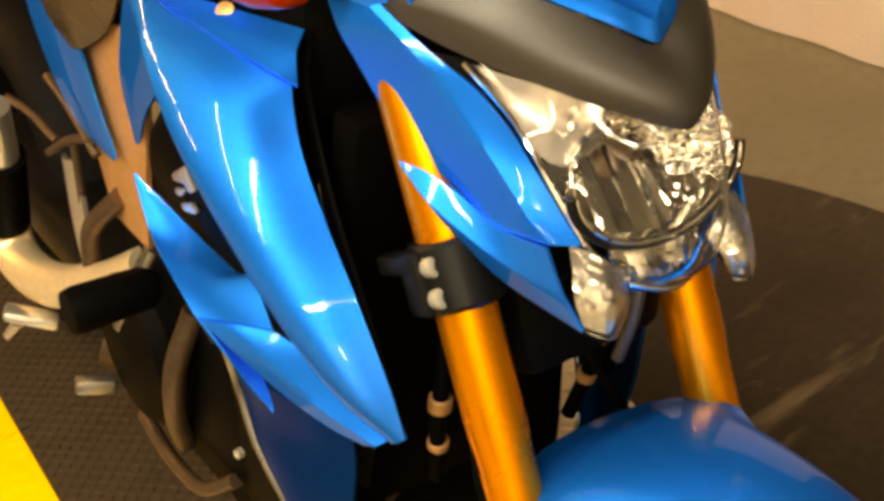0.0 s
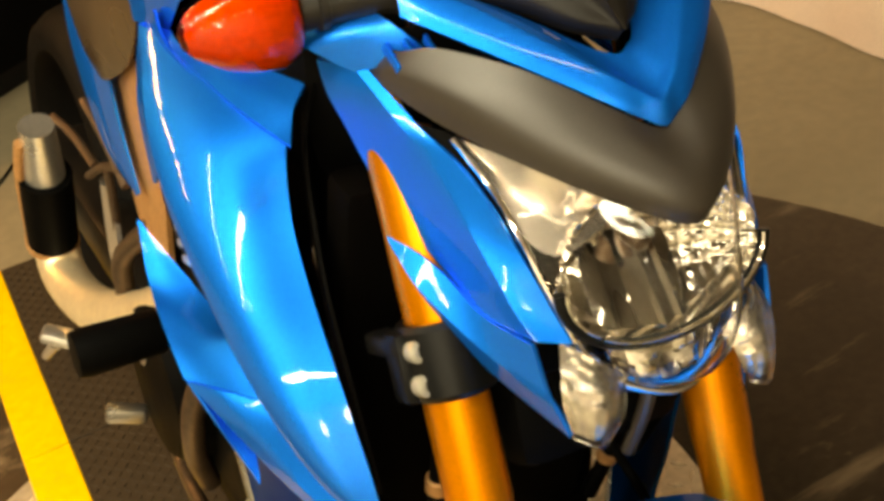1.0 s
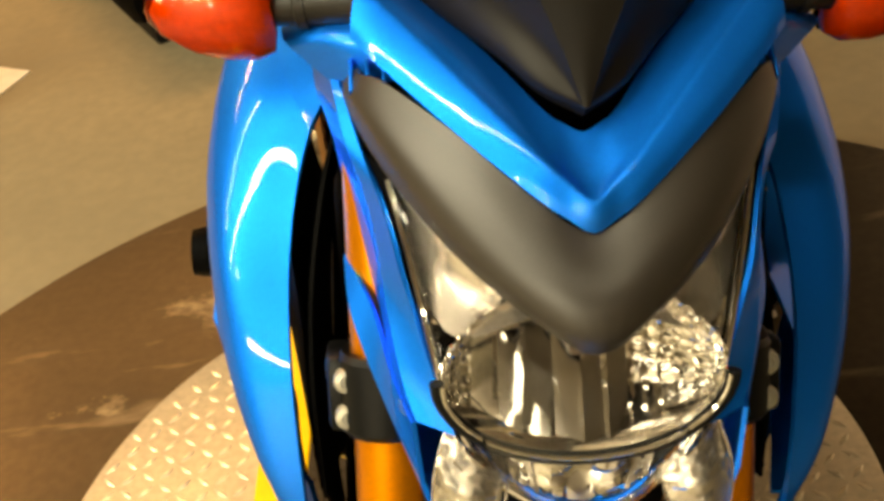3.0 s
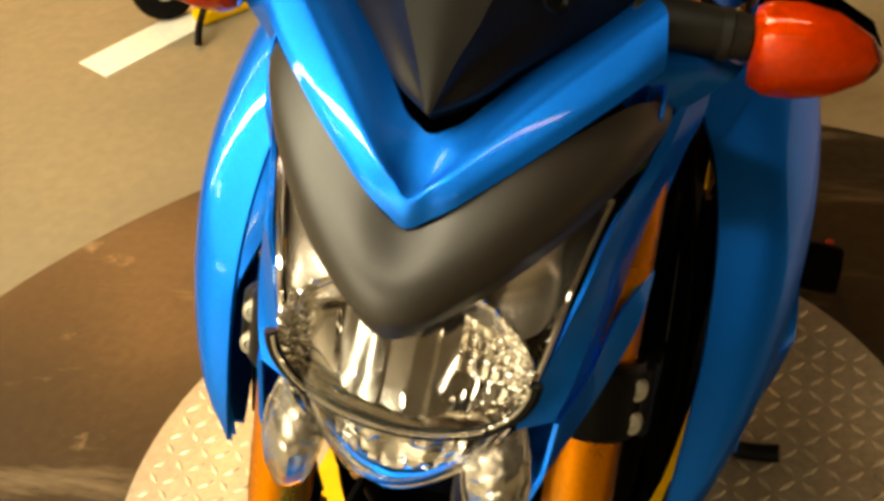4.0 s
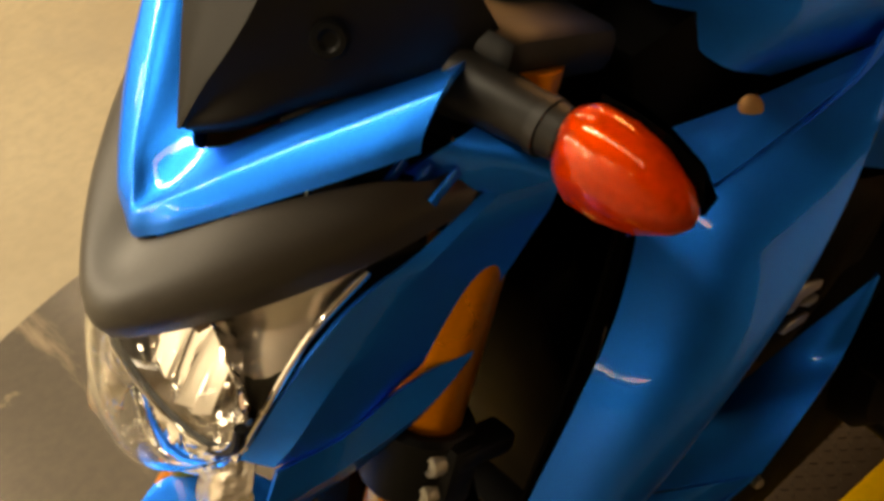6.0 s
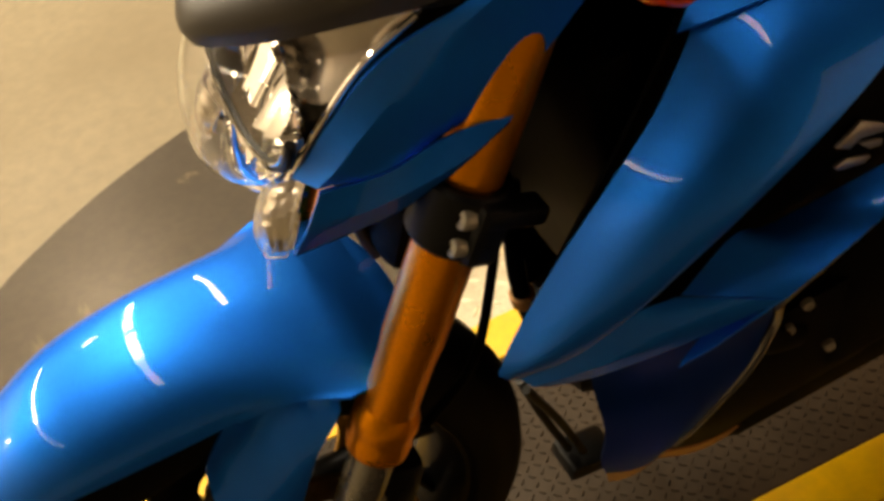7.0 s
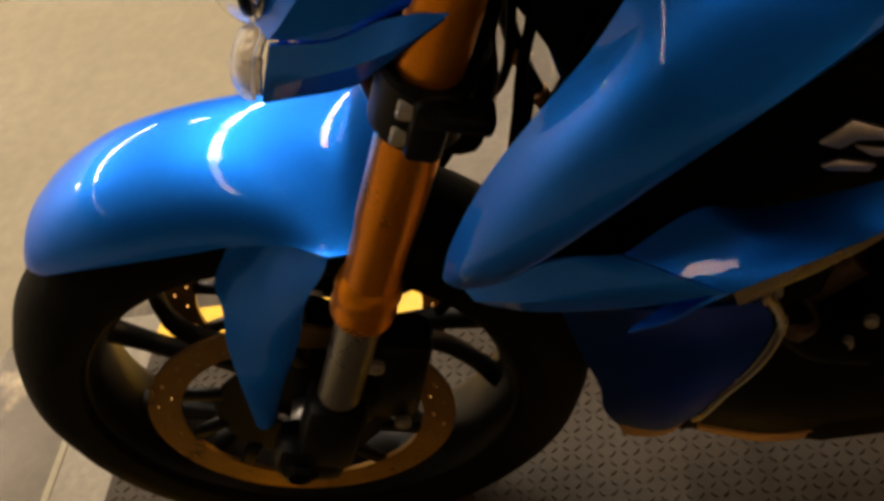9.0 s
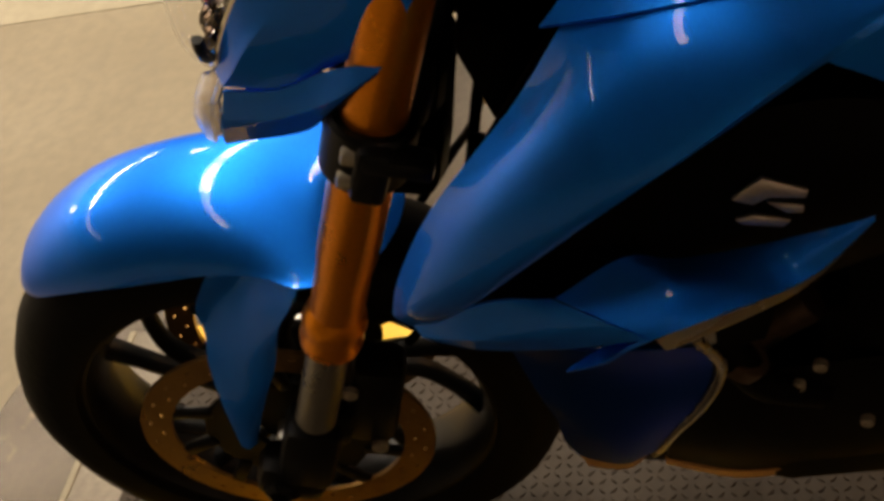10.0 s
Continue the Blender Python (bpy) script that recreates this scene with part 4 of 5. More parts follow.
# --- radiator shrouds and lower panels
for s in (-1, 1):
    panel("radiator_shroud", [
        [(0.168, 0.138, 0.627), (0.170, 0.150, 0.66), (0.173, 0.171, 0.70), (0.175, 0.197, 0.74), (0.174, 0.232, 0.78), (0.168, 0.272, 0.82), (0.153, 0.308, 0.86), (0.124, 0.343, 0.888)],
        [(0.171, 0.143, 0.622), (0.191, 0.159, 0.657), (0.204, 0.184, 0.695), (0.213, 0.215, 0.736), (0.217, 0.252, 0.782), (0.212, 0.300, 0.826), (0.195, 0.353, 0.866), (0.157, 0.415, 0.894)],
        [(0.173, 0.150, 0.618), (0.199, 0.180, 0.653), (0.217, 0.214, 0.693), (0.229, 0.254, 0.736), (0.235, 0.306, 0.782), (0.233, 0.363, 0.821), (0.219, 0.431, 0.858), (0.188, 0.522, 0.888)],
        [(0.168, 0.153, 0.616), (0.190, 0.188, 0.648), (0.206, 0.224, 0.687), (0.217, 0.266, 0.730), (0.222, 0.319, 0.775), (0.220, 0.378, 0.814), (0.206, 0.447, 0.851), (0.177, 0.535, 0.882)]],
        BLUE, bike, s, 0.004, 60, 18, (1, -0.5, 0.2), "glossy blue radiator shroud")
    panel("shroud_lower_blade", [
        [(0.172, 0.150, 0.622), (0.190, 0.190, 0.650), (0.199, 0.228, 0.668), (0.2065, 0.264, 0.6735)],
        [(0.182, 0.158, 0.614), (0.202, 0.200, 0.630), (0.215, 0.248, 0.645), (0.2285, 0.297, 0.672)],
        [(0.185, 0.171, 0.608), (0.200, 0.206, 0.614), (0.218, 0.264, 0.630), (0.2445, 0.3265, 0.6675)],
        [(0.172, 0.176, 0.604), (0.185, 0.215, 0.600), (0.200, 0.27, 0.612), (0.222, 0.325, 0.640)]],
        BLUE, bike, s, 0.003, 36, 16, (1, -0.3, 0), "glossy blue lower shroud blade", True, 30)
    panel("shroud_horn", [
        [(0.207, 0.2665, 0.6735), (0.197, 0.3165, 0.6955), (0.195, 0.3485, 0.6845), (0.203, 0.400, 0.6975), (0.2285, 0.466, 0.7415)],
        [(0.2285, 0.299, 0.6725), (0.223, 0.335, 0.681), (0.222, 0.37, 0.6875), (0.224, 0.412, 0.7005), (0.2292, 0.4665, 0.7405)],
        [(0.2455, 0.3285, 0.6685), (0.244, 0.3626, 0.6812), (0.241, 0.398, 0.6938), (0.236, 0.4325, 0.7057), (0.2295, 0.467, 0.7395)]],
        BLUE, bike, s, 0.003, 36, 14, (1, -0.3, 0.3), "blue pointed horn behind the lower blade")
    panel("horn_strut", [
        [(0.2435, 0.330, 0.6655), (0.242, 0.3626, 0.6782), (0.239, 0.398, 0.6908), (0.2345, 0.4325, 0.7027), (0.2288, 0.4655, 0.7360)],
        [(0.232, 0.334, 0.634), (0.231, 0.370, 0.650), (0.230, 0.398, 0.664), (0.228, 0.426, 0.681), (0.2245, 0.454, 0.711)]], SLATE, bike, s, 0.005, 30, 6, (1, 0, -0.5), "grey alloy strut under the horn")
    panel("belly_blade", [
        [(0.2445, 0.328, 0.6665), (0.236, 0.31, 0.645), (0.2225, 0.29, 0.612), (0.2155, 0.262, 0.597)],
        [(0.222, 0.336, 0.650), (0.210, 0.31, 0.626), (0.209, 0.285, 0.608), (0.2145, 0.262, 0.5975)]], BLUE, bike, s, 0.003, 20, 6, (1, -0.5, 0), "small blue blade over the belly panel")
    # belly panel turned from the lamps, its shade painted as dark blue
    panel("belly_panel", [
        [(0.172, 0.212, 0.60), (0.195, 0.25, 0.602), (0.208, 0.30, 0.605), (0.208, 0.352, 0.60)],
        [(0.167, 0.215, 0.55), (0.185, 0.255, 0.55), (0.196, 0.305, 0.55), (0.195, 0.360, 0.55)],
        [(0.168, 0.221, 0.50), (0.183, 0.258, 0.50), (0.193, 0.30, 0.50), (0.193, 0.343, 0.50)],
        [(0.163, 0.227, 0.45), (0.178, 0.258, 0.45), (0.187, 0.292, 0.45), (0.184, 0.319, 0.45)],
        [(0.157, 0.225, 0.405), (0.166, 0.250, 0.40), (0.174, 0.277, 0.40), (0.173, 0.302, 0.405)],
        [(0.152, 0.232, 0.370), (0.157, 0.252, 0.364), (0.162, 0.272, 0.366), (0.163, 0.293, 0.380)]], BLUESHADE, bike, s, 0.004, 24, 20, (1, 0, 0), "blue belly panel with shade in its dark colour")
    part("belly_edge", tube_bm([(s * x, y, z) for x, y, z in ((0.219, 0.353, 0.628), (0.207, 0.358, 0.60), (0.195, 0.366, 0.55), (0.192, 0.349, 0.50), (0.183, 0.324, 0.45), (0.172, 0.307, 0.405), (0.162, 0.297, 0.378))], [0.004, 0.0048, 0.0048, 0.0045, 0.004, 0.0035, 0.003], 12, 36), GUNMETAL, bike, "grey rolled rear edge of the belly panel")
    # tan colour paints the yellow stripe's reflection on the belly's glossy underside
    panel("belly_reflection", [
        [(0.152, 0.233, 0.369), (0.157, 0.252, 0.363), (0.162, 0.272, 0.365), (0.163, 0.292, 0.379)],
        [(0.149, 0.236, 0.345), (0.150, 0.254, 0.337), (0.152, 0.274, 0.341), (0.157, 0.294, 0.372)]], BRONZE, bike, s, 0.004, 14, 6, (1, 0, -0.3), "tan strip painted as the yellow stripe's reflection under the belly")
    panel("strut", [
        [(0.212, 0.352, 0.60), (0.216, 0.352, 0.625), (0.224, 0.35, 0.648)],
        [(0.206, 0.366, 0.60), (0.211, 0.366, 0.625), (0.222, 0.362, 0.655)]], ALLOY, bike, s, 0.004, 16, 5, (1, 0, 0))
    # added black sheet that stands in for the shade behind the belly panel
    panel("belly_filler", [
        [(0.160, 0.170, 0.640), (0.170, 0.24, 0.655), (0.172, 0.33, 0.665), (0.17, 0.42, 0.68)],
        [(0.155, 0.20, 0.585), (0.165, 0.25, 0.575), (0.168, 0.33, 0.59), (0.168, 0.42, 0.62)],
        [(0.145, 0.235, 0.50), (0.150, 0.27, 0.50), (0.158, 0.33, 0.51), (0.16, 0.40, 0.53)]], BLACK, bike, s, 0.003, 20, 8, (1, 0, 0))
    panel("shroud_cap", [
        [(0.1555, 0.2945, 0.862), (0.175, 0.352, 0.8775), (0.183, 0.425, 0.8865), (0.1845, 0.518, 0.8885)],
        [(0.142, 0.318, 0.8795), (0.166, 0.378, 0.8885), (0.1715, 0.445, 0.8905), (0.183, 0.520, 0.889)],
        [(0.1245, 0.334, 0.8895), (0.1565, 0.413, 0.8945), (0.17, 0.468, 0.8935), (0.1825, 0.523, 0.8895)]], BLUE, bike, s, 0.003, 26, 8, (0.6, -0.5, 1), "faceted cap on top of the shroud", True, 20)
    part("shroud_screw", turned_bm([(0.0, 0.003), (0.004, 0.003), (0.0075, 0.002), (0.008, 0.0)], frame_to((s * 0.158, 0.402, 0.893), (s * 0.6, -0.5, 0.75)), 16), BRONZE, bike)

# --- added black block behind the headlight, between the fork legs, shading the mudguard
bm = block_bm((0.14, 0.085, 0.085), pose(0, 0.165, 0.755, -20, 0, 0), 0.02)
block_bm((0.15, 0.08, 0.09), pose(0, 0.152, 0.688, -20, 0, 0), 0.02, bm)
part("headlight_housing", bm, BLACK, bike, "black filler block behind the headlight, added to shade the mudguard")

# --- low bracket and pan under the radiator
for dx in (0.0, 0.012):
    part("lower_brace", tube_bm([(dx - 0.006, 0.228, 0.32), (dx - 0.006, 0.25 + dx, 0.23), (dx, 0.272 + dx, 0.155)], 0.005, 10, 10), SATIN, bike)
part("lower_bracket", block_bm((0.05, 0.062, 0.022), pose(0, 0.292, 0.128, -12, 0, 0), 0.006), SATIN, bike)
for s in (-1, 1):
    panel("pan_lip", [
        [(0.125, 0.300, 0.300), (0.128, 0.363, 0.272), (0.126, 0.434, 0.266), (0.124, 0.547, 0.262)],
        [(0.118, 0.300, 0.280), (0.118, 0.363, 0.242), (0.118, 0.434, 0.244), (0.116, 0.547, 0.243)]], BRONZE, bike, s, 0.004, 24, 5, (1, 0, -0.4), "brown lower edge of the engine pan")
    panel("pan_side", [
        [(0.150, 0.312, 0.470), (0.150, 0.363, 0.470), (0.148, 0.434, 0.470), (0.146, 0.547, 0.470)],
        [(0.146, 0.310, 0.370), (0.146, 0.363, 0.350), (0.144, 0.434, 0.340), (0.142, 0.547, 0.340)],
        [(0.124, 0.302, 0.302), (0.127, 0.363, 0.274), (0.125, 0.434, 0.268), (0.123, 0.547, 0.264)]], BLACK, bike, s, 0.004, 24, 12, (1, 0, 0), "black side of the engine pan")

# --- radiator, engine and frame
# core made large and near black, so it also fills the shaded recess
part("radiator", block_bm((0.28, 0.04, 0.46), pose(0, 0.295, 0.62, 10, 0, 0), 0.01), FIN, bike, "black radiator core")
part("frame_head", block_bm((0.26, 0.14, 0.34), pose(0, 0.40, 0.79), 0.03), BLACK, bike)
part("steering_head", block_bm((0.16, 0.16, 0.22), pose(0, 0.33, 0.90, -25, 0, 0), 0.03), BLACK, bike)
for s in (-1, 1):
    # added black sheet in place of the deep shade inside the shroud
    panel("shroud_filler", [
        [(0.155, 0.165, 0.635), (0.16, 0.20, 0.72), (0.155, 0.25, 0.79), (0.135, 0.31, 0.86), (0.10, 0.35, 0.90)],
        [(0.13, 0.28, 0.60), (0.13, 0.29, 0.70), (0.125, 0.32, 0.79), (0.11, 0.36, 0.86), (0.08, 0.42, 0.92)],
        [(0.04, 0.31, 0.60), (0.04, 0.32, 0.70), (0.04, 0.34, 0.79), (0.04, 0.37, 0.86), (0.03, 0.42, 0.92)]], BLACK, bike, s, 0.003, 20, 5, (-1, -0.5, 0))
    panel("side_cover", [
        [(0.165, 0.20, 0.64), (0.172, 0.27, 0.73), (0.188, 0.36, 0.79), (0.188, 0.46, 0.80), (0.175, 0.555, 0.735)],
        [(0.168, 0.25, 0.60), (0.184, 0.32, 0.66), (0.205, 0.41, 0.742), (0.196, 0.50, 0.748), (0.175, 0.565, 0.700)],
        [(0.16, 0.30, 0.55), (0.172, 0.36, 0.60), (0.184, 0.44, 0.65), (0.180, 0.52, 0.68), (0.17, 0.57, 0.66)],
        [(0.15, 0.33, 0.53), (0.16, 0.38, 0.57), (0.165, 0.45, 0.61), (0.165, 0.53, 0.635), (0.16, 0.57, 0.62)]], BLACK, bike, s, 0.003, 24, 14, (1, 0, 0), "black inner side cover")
    panel("alloy_spar", [
        [(0.168, 0.56, 0.83), (0.170, 0.57, 0.75), (0.168, 0.60, 0.66), (0.160, 0.64, 0.56)],
        [(0.165, 0.66, 0.81), (0.168, 0.66, 0.73), (0.166, 0.68, 0.65), (0.158, 0.70, 0.56)],
        [(0.155, 0.80, 0.77), (0.158, 0.78, 0.70), (0.156, 0.77, 0.63), (0.150, 0.76, 0.55)]], BRONZE, bike, s, 0.006, 24, 10, (1, 0, 0.2), "cast alloy frame spar")
    panel("tank_trim", [
        [(0.165, 0.735, 0.865), (0.172, 0.735, 0.800), (0.177, 0.695, 0.732), (0.179, 0.648, 0.672)],
        [(0.170, 0.800, 0.850), (0.179, 0.785, 0.775), (0.182, 0.725, 0.708), (0.180, 0.652, 0.668)],
        [(0.160, 0.930, 0.830), (0.172, 0.870, 0.755), (0.178, 0.770, 0.682), (0.179, 0.656, 0.665)]], BLUE, bike, s, 0.003, 20, 6, (1, 0, 0.2), "blue pointed tank trim")
    panel("flank_panel", [
        [(0.184, 0.400, 0.880), (0.188, 0.430, 0.845), (0.189, 0.475, 0.812), (0.185, 0.535, 0.762), (0.179, 0.5765, 0.714)],
        [(0.186, 0.470, 0.890), (0.188, 0.510, 0.855), (0.188, 0.540, 0.815), (0.186, 0.568, 0.768), (0.180, 0.581, 0.713)],
        [(0.180, 0.510, 0.905), (0.182, 0.555, 0.870), (0.182, 0.582, 0.820), (0.181, 0.597, 0.775), (0.179, 0.587, 0.712)]], BLUE, bike, s, 0.003, 24, 10, (1, 0, 0.2), "glossy blue flank panel below the tank")
    panel("tank_knee_panel", [
        [(0.17, 0.575, 0.92), (0.175, 0.59, 0.86), (0.176, 0.63, 0.815), (0.176, 0.66, 0.795)],
        [(0.176, 0.68, 0.94), (0.188, 0.69, 0.87), (0.188, 0.70, 0.81), (0.180, 0.70, 0.775)],
        [(0.170, 0.86, 0.92), (0.182, 0.82, 0.85), (0.182, 0.78, 0.79), (0.178, 0.74, 0.765)],
        [(0.150, 0.98, 0.88), (0.162, 0.90, 0.82), (0.166, 0.83, 0.78), (0.170, 0.77, 0.765)]], KNEE, bike, s, 0.004, 20, 12, (1, 0, 0.2), "dark glossy knee panel on the tank")
    # emblem: three angular silver plates
    for outline in (((0.388, 0.7496), (0.4067, 0.7650), (0.4330, 0.7480), (0.4310, 0.7420), (0.4100, 0.7470), (0.4000, 0.7420)),
                    ((0.4080, 0.7430), (0.4300, 0.7350), (0.4290, 0.7290), (0.4190, 0.7310)),
                    ((0.3890, 0.7300), (0.4000, 0.7330), (0.4220, 0.7230), (0.4170, 0.7180), (0.3930, 0.7250))):
        m = Matrix(((0, 0, s, s * 0.2045), (1, 0, 0, 0), (0, 1, 0, 0), (0, 0, 0, 1)))
        part("emblem_plate", slab_bm(outline, 0.004, m, 0.0012), SILVER, bike)
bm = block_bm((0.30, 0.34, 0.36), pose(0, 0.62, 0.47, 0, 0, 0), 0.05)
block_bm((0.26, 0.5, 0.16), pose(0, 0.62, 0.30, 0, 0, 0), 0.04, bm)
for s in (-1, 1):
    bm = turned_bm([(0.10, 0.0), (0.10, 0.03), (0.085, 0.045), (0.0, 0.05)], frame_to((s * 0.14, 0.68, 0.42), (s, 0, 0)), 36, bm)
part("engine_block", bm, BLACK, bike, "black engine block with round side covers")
for s in (-1, 1):
    for y, z in ((0.440, 0.477), (0.422, 0.452), (0.475, 0.387), (0.62, 0.34), (0.72, 0.33)):
        part("cover_bolt", turned_bm([(0.0, 0.006), (0.003, 0.004), (0.004, 0.006), (0.0055, 0.006), (0.006, 0.0)], frame_to((s * 0.152, y, z), (s, -0.2, 0.1)), 14), BOLT, bike)
    part("hose_clamp", turned_bm([(0.017, -0.008), (0.02, -0.006), (0.02, 0.006), (0.017, 0.008)], frame_to((s * 0.150, 0.382, 0.492), (0, 0.6, 0.8)), 20), HEADER, bike)
    part("coolant_hose", tube_bm([(s * 0.12, 0.33, 0.56), (s * 0.148, 0.37, 0.51), (s * 0.152, 0.395, 0.46), (s * 0.14, 0.44, 0.42)], 0.016, 14, 16), BLACK, bike)
part("airbox", block_bm((0.26, 0.36, 0.2), pose(0, 0.62, 0.80, 0, 0, 0), 0.04), BLACK, bike)
for k in range(4):
    x = -0.105 + k * 0.07
    part("exhaust_header", tube_bm([(x, 0.44, 0.5), (x, 0.385, 0.45), (x * 0.9, 0.39, 0.33), (x * 0.6, 0.46, 0.235), (x * 0.5, 0.62, 0.21)], 0.019, 14, 24), HEADER, bike, "heat-tinted exhaust header pipe")
part("exhaust_collector", tube_bm([(0, 0.58, 0.215), (0, 0.9, 0.20), (-0.1, 1.0, 0.24)], [0.06, 0.06, 0.05], 20, 16), HEADER, bike)
part("muffler_pipe", tube_bm([(-0.15, 0.68, 0.52), (-0.17, 0.76, 0.465), (-0.185, 0.868, 0.41), (-0.19, 0.97, 0.375), (-0.193, 1.05, 0.375), (-0.193, 1.075, 0.41)], [0.022, 0.025, 0.028, 0.030, 0.030, 0.030], 18, 36), STEEL, bike, "polished bent exhaust pipe")
part("pipe_ring", turned_bm([(0.022, 0), (0.036, 0.002), (0.036, 0.012), (0.022, 0.014)], frame_to((-0.195, 1.077, 0.41), (-0.02, -0.35, 0.8)), 24), BRONZE, bike)
part("muffler_sleeve", tube_bm([(-0.195, 1.07, 0.42), (-0.2, 1.015, 0.54)], 0.034, 20, 6), BLACK, bike)
part("muffler_tip", tube_bm([(-0.2, 1.015, 0.54), (-0.205, 0.985, 0.62)], [0.026, 0.022], 20, 6), SILVER, bike)
part("muffler_strip", tube_bm([(-0.222, 1.075, 0.43), (-0.23, 1.02, 0.54), (-0.228, 0.99, 0.60)], 0.007, 10, 8), BRONZE, bike)
part("foot_peg", block_bm((0.07, 0.03, 0.016), pose(-0.228, 0.90, 0.365, 0, 20, -25), 0.006), SILVER, bike)
part("peg_tip", tube_bm([(-0.245, 0.905, 0.36), (-0.255, 0.93, 0.33)], [0.008, 0.006], 10, 6), SILVER, bike)
part("lever_tip", block_bm((0.05, 0.022, 0.022), pose(-0.20, 0.775, 0.32, 0, 10, -20), 0.006), GUNMETAL, bike)
panel("rearset_hanger", [
    [(0.168, 0.815, 0.600), (0.172, 0.800, 0.530), (0.174, 0.775, 0.470), (0.176, 0.745, 0.430)],
    [(0.170, 0.850, 0.590), (0.175, 0.835, 0.520), (0.178, 0.810, 0.460), (0.180, 0.775, 0.425)],
    [(0.162, 0.880, 0.585), (0.168, 0.860, 0.515), (0.172, 0.835, 0.455), (0.176, 0.800, 0.420)]], SILVER, bike, -1, 0.006, 20, 8, (1, 0, 0.2), "cast aluminium rearset hanger")
part("hanger_plate", block_bm((0.03, 0.10, 0.16), pose(-0.165, 0.73, 0.40, -15, 0, 0), 0.012), SATIN, bike)
for k, (a, b) in enumerate((((-0.17, 0.73, 0.64), (-0.175, 0.84, 0.70)), ((-0.17, 0.73, 0.66), (-0.17, 0.90, 0.58)), ((-0.17, 0.80, 0.63), (-0.165, 0.82, 0.50)), ((-0.17, 0.86, 0.61), (-0.18, 1.0, 0.62)))):
    part("subframe_tube", tube_bm([a, ((a[0] + b[0]) / 2, (a[1] + b[1]) / 2, (a[2] + b[2]) / 2 + 0.008), b], 0.0055, 10, 8), HEADER, bike)
part("oil_filter", block_bm((0.14, 0.13, 0.13), pose(-0.09, 0.365, 0.245), 0.03), SATIN, bike)
for k, (way, r, mat) in enumerate((
        ([(-0.150, 0.560, 0.520), (-0.172, 0.575, 0.450), (-0.170, 0.600, 0.370), (-0.150, 0.630, 0.300)], 0.013, HEADER),
        ([(-0.155, 0.640, 0.560), (-0.180, 0.660, 0.500), (-0.182, 0.700, 0.440)], 0.010, GUNMETAL),
        ([(-0.150, 0.500, 0.330), (-0.165, 0.560, 0.285), (-0.160, 0.660, 0.262), (-0.150, 0.760, 0.262)], 0.009, HEADER),
        ([(-0.160, 0.700, 0.600), (-0.178, 0.760, 0.540), (-0.172, 0.800, 0.470)], 0.012, HEADER))):
    part("engine_pipe", tube_bm(way, r, 12, 18), mat, bike)
for s in (-1, 1):
    hose = part("radiator_hose", tube_bm([(s * 0.060, 0.215, 0.690), (s * 0.084, 0.200, 0.645), (s * 0.090, 0.198, 0.608), (s * 0.090, 0.204, 0.562), (s * 0.078, 0.222, 0.490)], 0.0075, 12, 24), BLACK, bike)
    part("hose_clip", turned_bm([(0.0078, -0.008), (0.0105, -0.006), (0.0105, 0.006), (0.0078, 0.008)], frame_to((s * 0.090, 0.2, 0.590), (0, 0.12, -1)), 18), BRONZE, hose, "tan band round the hose")
    part("hose_clip", turned_bm([(0.0078, -0.005), (0.0098, -0.004), (0.0098, 0.004), (0.0078, 0.005)], frame_to((s * 0.086, 0.209, 0.540), (-0.1 * s, 0.25, -1)), 18), BRONZE, hose, "tan band round the hose")
part("loom", tube_bm([(0.03, 0.11, 0.78), (0.036, 0.105, 0.735), (0.03, 0.10, 0.69), (0.025, 0.11, 0.64)], 0.006, 10, 14), MATTE, bike, "grey wiring loom below the headlight")
part("swingarm", block_bm((0.26, 0.62, 0.08), pose(0, 1.15, 0.36, 2, 0, 0), 0.02), SATIN, bike)
part("belly_pan", block_bm((0.2, 0.3, 0.05), pose(0, 0.52, 0.225), 0.02), SATIN, bike)
# handlebar and controls
part("handlebar", tube_bm([(-0.38, 0.43, 1.06), (-0.2, 0.36, 1.10), (0, 0.33, 1.08), (0.2, 0.36, 1.10), (0.38, 0.43, 1.06)], 0.012, 14, 40), SATIN, bike)
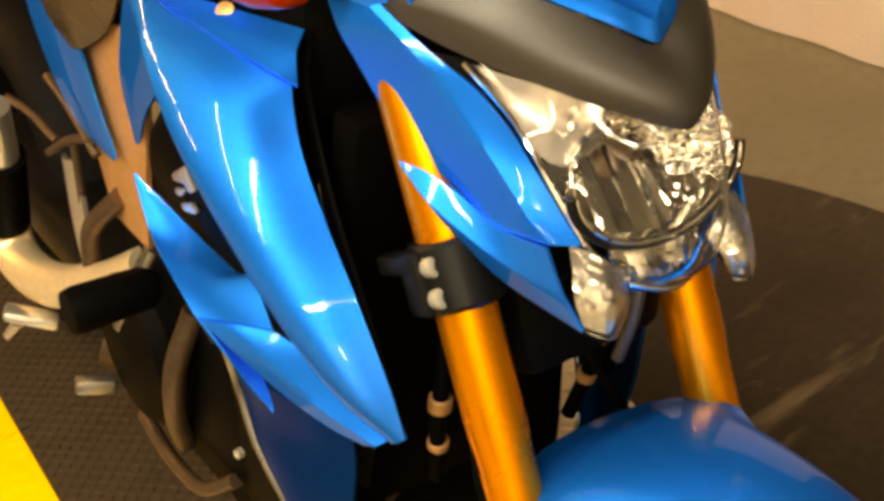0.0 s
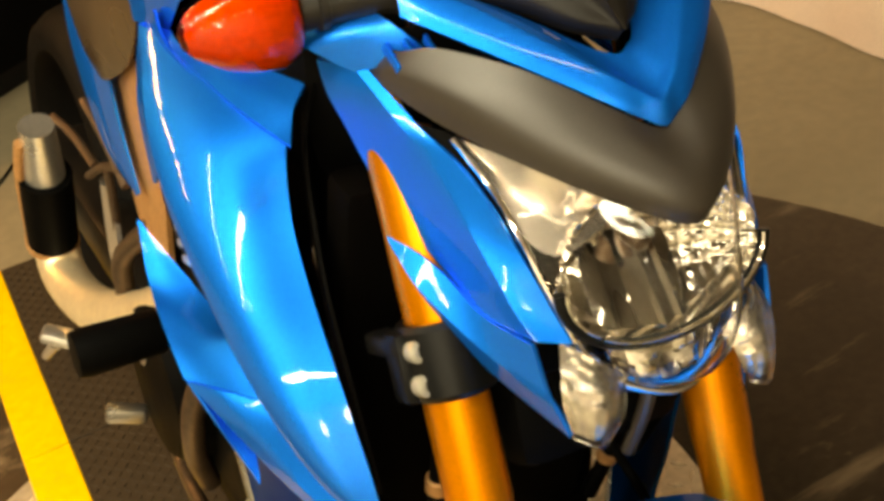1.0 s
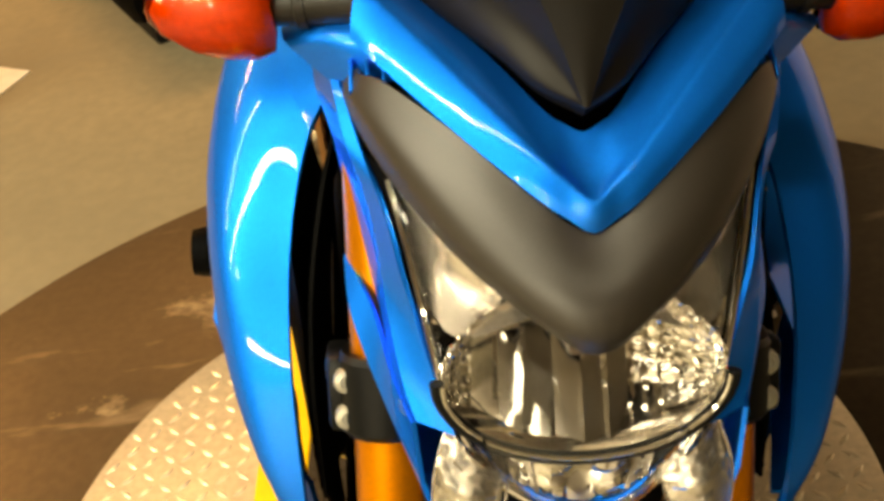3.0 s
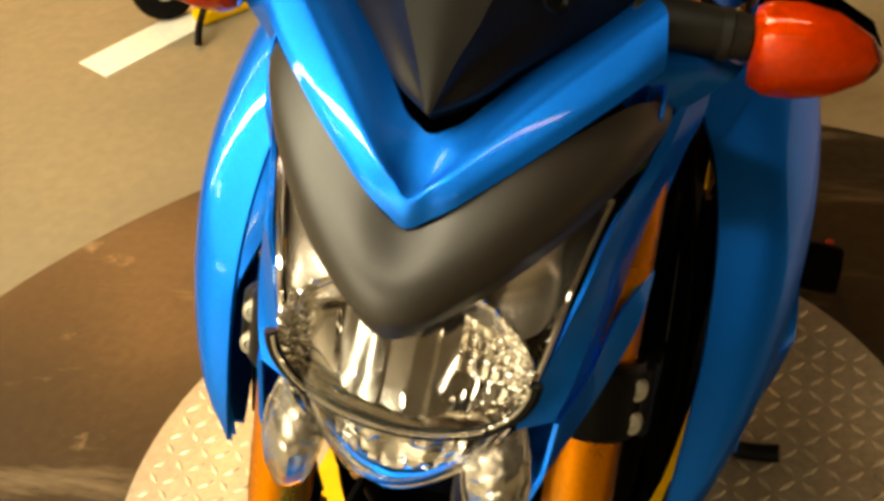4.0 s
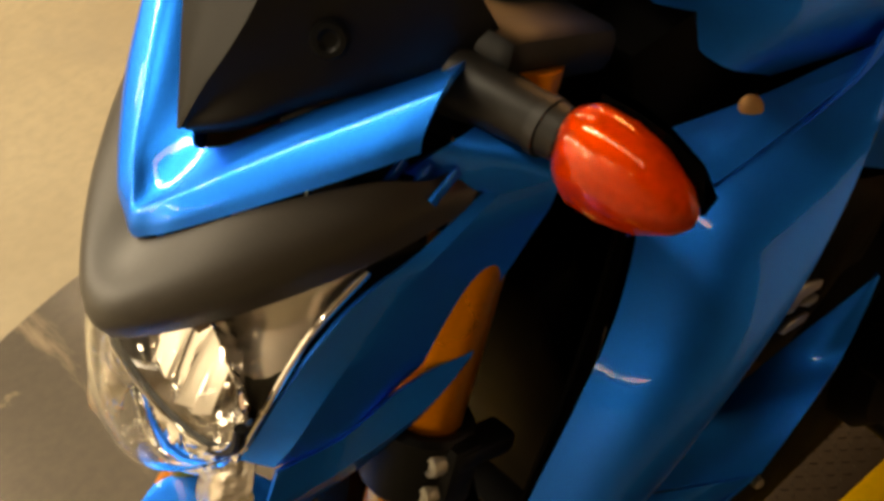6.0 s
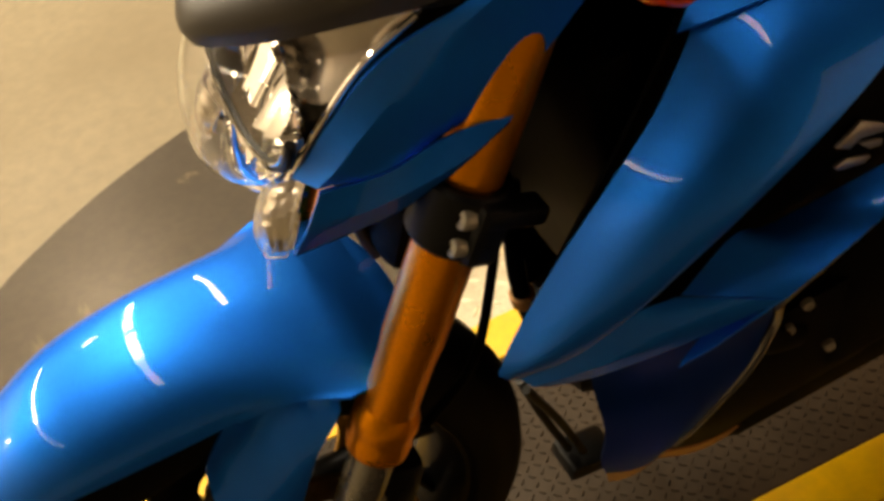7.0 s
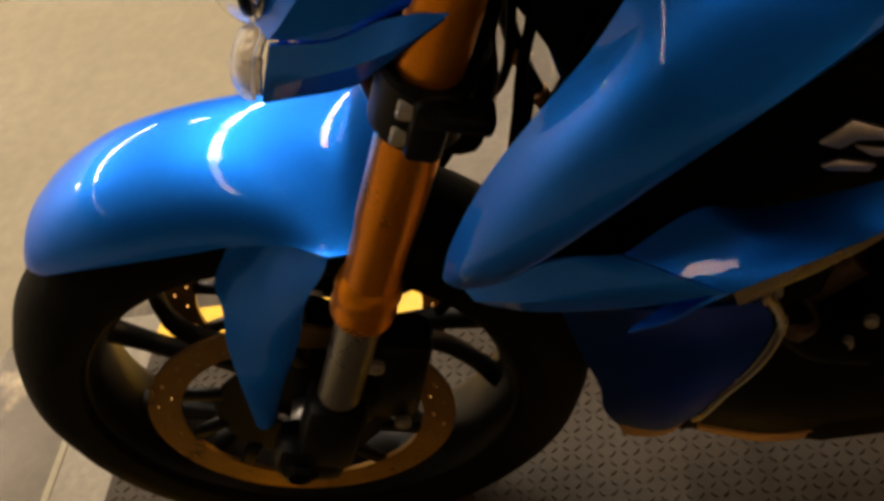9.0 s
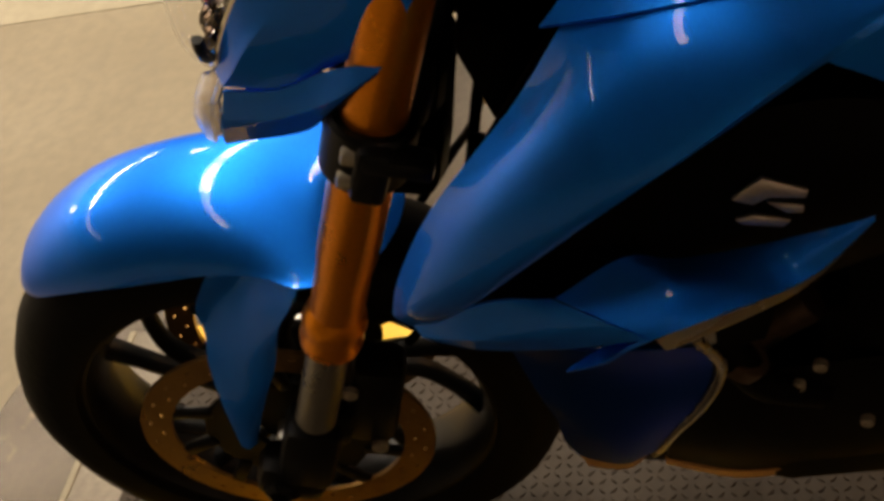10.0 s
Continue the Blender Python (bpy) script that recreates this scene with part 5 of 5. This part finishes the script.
# brake calipers and hoses
for s in (-1, 1):
    bm = block_bm((0.045, 0.05, 0.12), frame_to(AX + Vector((s * 0.078, 0.115, 0.075)), (0, 0.35, 0.9)), 0.012)
    block_bm((0.03, 0.03, 0.05), frame_to(AX + Vector((s * 0.095, 0.075, 0.06)), (0, 0.35, 0.9)), 0.008, bm)
    cal = part("brake_caliper", bm, SATIN, bike, "black radial brake caliper")
    for dz in (0.02, 0.115):
        part("caliper_bolt", turned_bm([(0.008, 0), (0.008, 0.006), (0.005, 0.006), (0.004, 0.003), (0, 0.003)], frame_to(AX + Vector((s * 0.1, 0.105, dz)), (s, 0, 0)), 12), BOLT, cal)
    part("brake_hose", tube_bm([(s * 0.08, 0.10, 0.47), (s * 0.085, 0.15, 0.53), (s * 0.06, 0.19, 0.60), (s * 0.05, 0.215, 0.70), (s * 0.04, 0.26, 0.82)], 0.0045, 8, 24), BLACK, bike)
    part("wiring_lead", tube_bm([(s * 0.15, 0.245, 0.69), (s * 0.148, 0.26, 0.73), (s * 0.146, 0.285, 0.78)], 0.002, 8, 10), SILVER, bike)
part("fuel_tank", shell_bm(loft(mirror_rows([
    [(0, 0.36, 0.99), (0.08, 0.37, 0.975), (0.135, 0.39, 0.925), (0.15, 0.43, 0.895)],
    [(0, 0.46, 1.06), (0.1, 0.46, 1.03), (0.165, 0.48, 0.95), (0.175, 0.52, 0.885)],
    [(0, 0.62, 1.075), (0.11, 0.62, 1.04), (0.17, 0.63, 0.95), (0.17, 0.64, 0.86)],
    [(0, 0.85, 0.98), (0.08, 0.85, 0.95), (0.12, 0.85, 0.88), (0.13, 0.85, 0.83)]]), 40, 24), 0.003, (0, 0, 1)), BLUE, bike, "glossy blue fuel tank")
part("rear_wheel_tyre", turned_bm([(r, h * 1.5) for r, h in prof], frame_to(Vector((0, 1.42, 0.325)), (1, 0, 0), (0, 0, 1)), 64, closed=True), RUBBER, bike)
for s in (-1, 1):
    part("frame_slider", turned_bm([(0.016, 0.0), (0.022, 0.01), (0.024, 0.08), (0.022, 0.09), (0.0, 0.091)], frame_to((s * 0.2, 0.53, 0.585), (s, 0, 0)), 24), BLACK, bike, "black crash bobbin")
part("side_stand", tube_bm([(0.12, 0.68, 0.28), (0.205, 0.738, 0.165), (0.228, 0.74, 0.118), (0.249, 0.74, 0.084), (0.277, 0.74, 0.083), (0.309, 0.74, 0.090)], [0.012, 0.011, 0.011, 0.011, 0.012, 0.012], 12, 30), SATIN, bike, "black side stand resting on the plate")
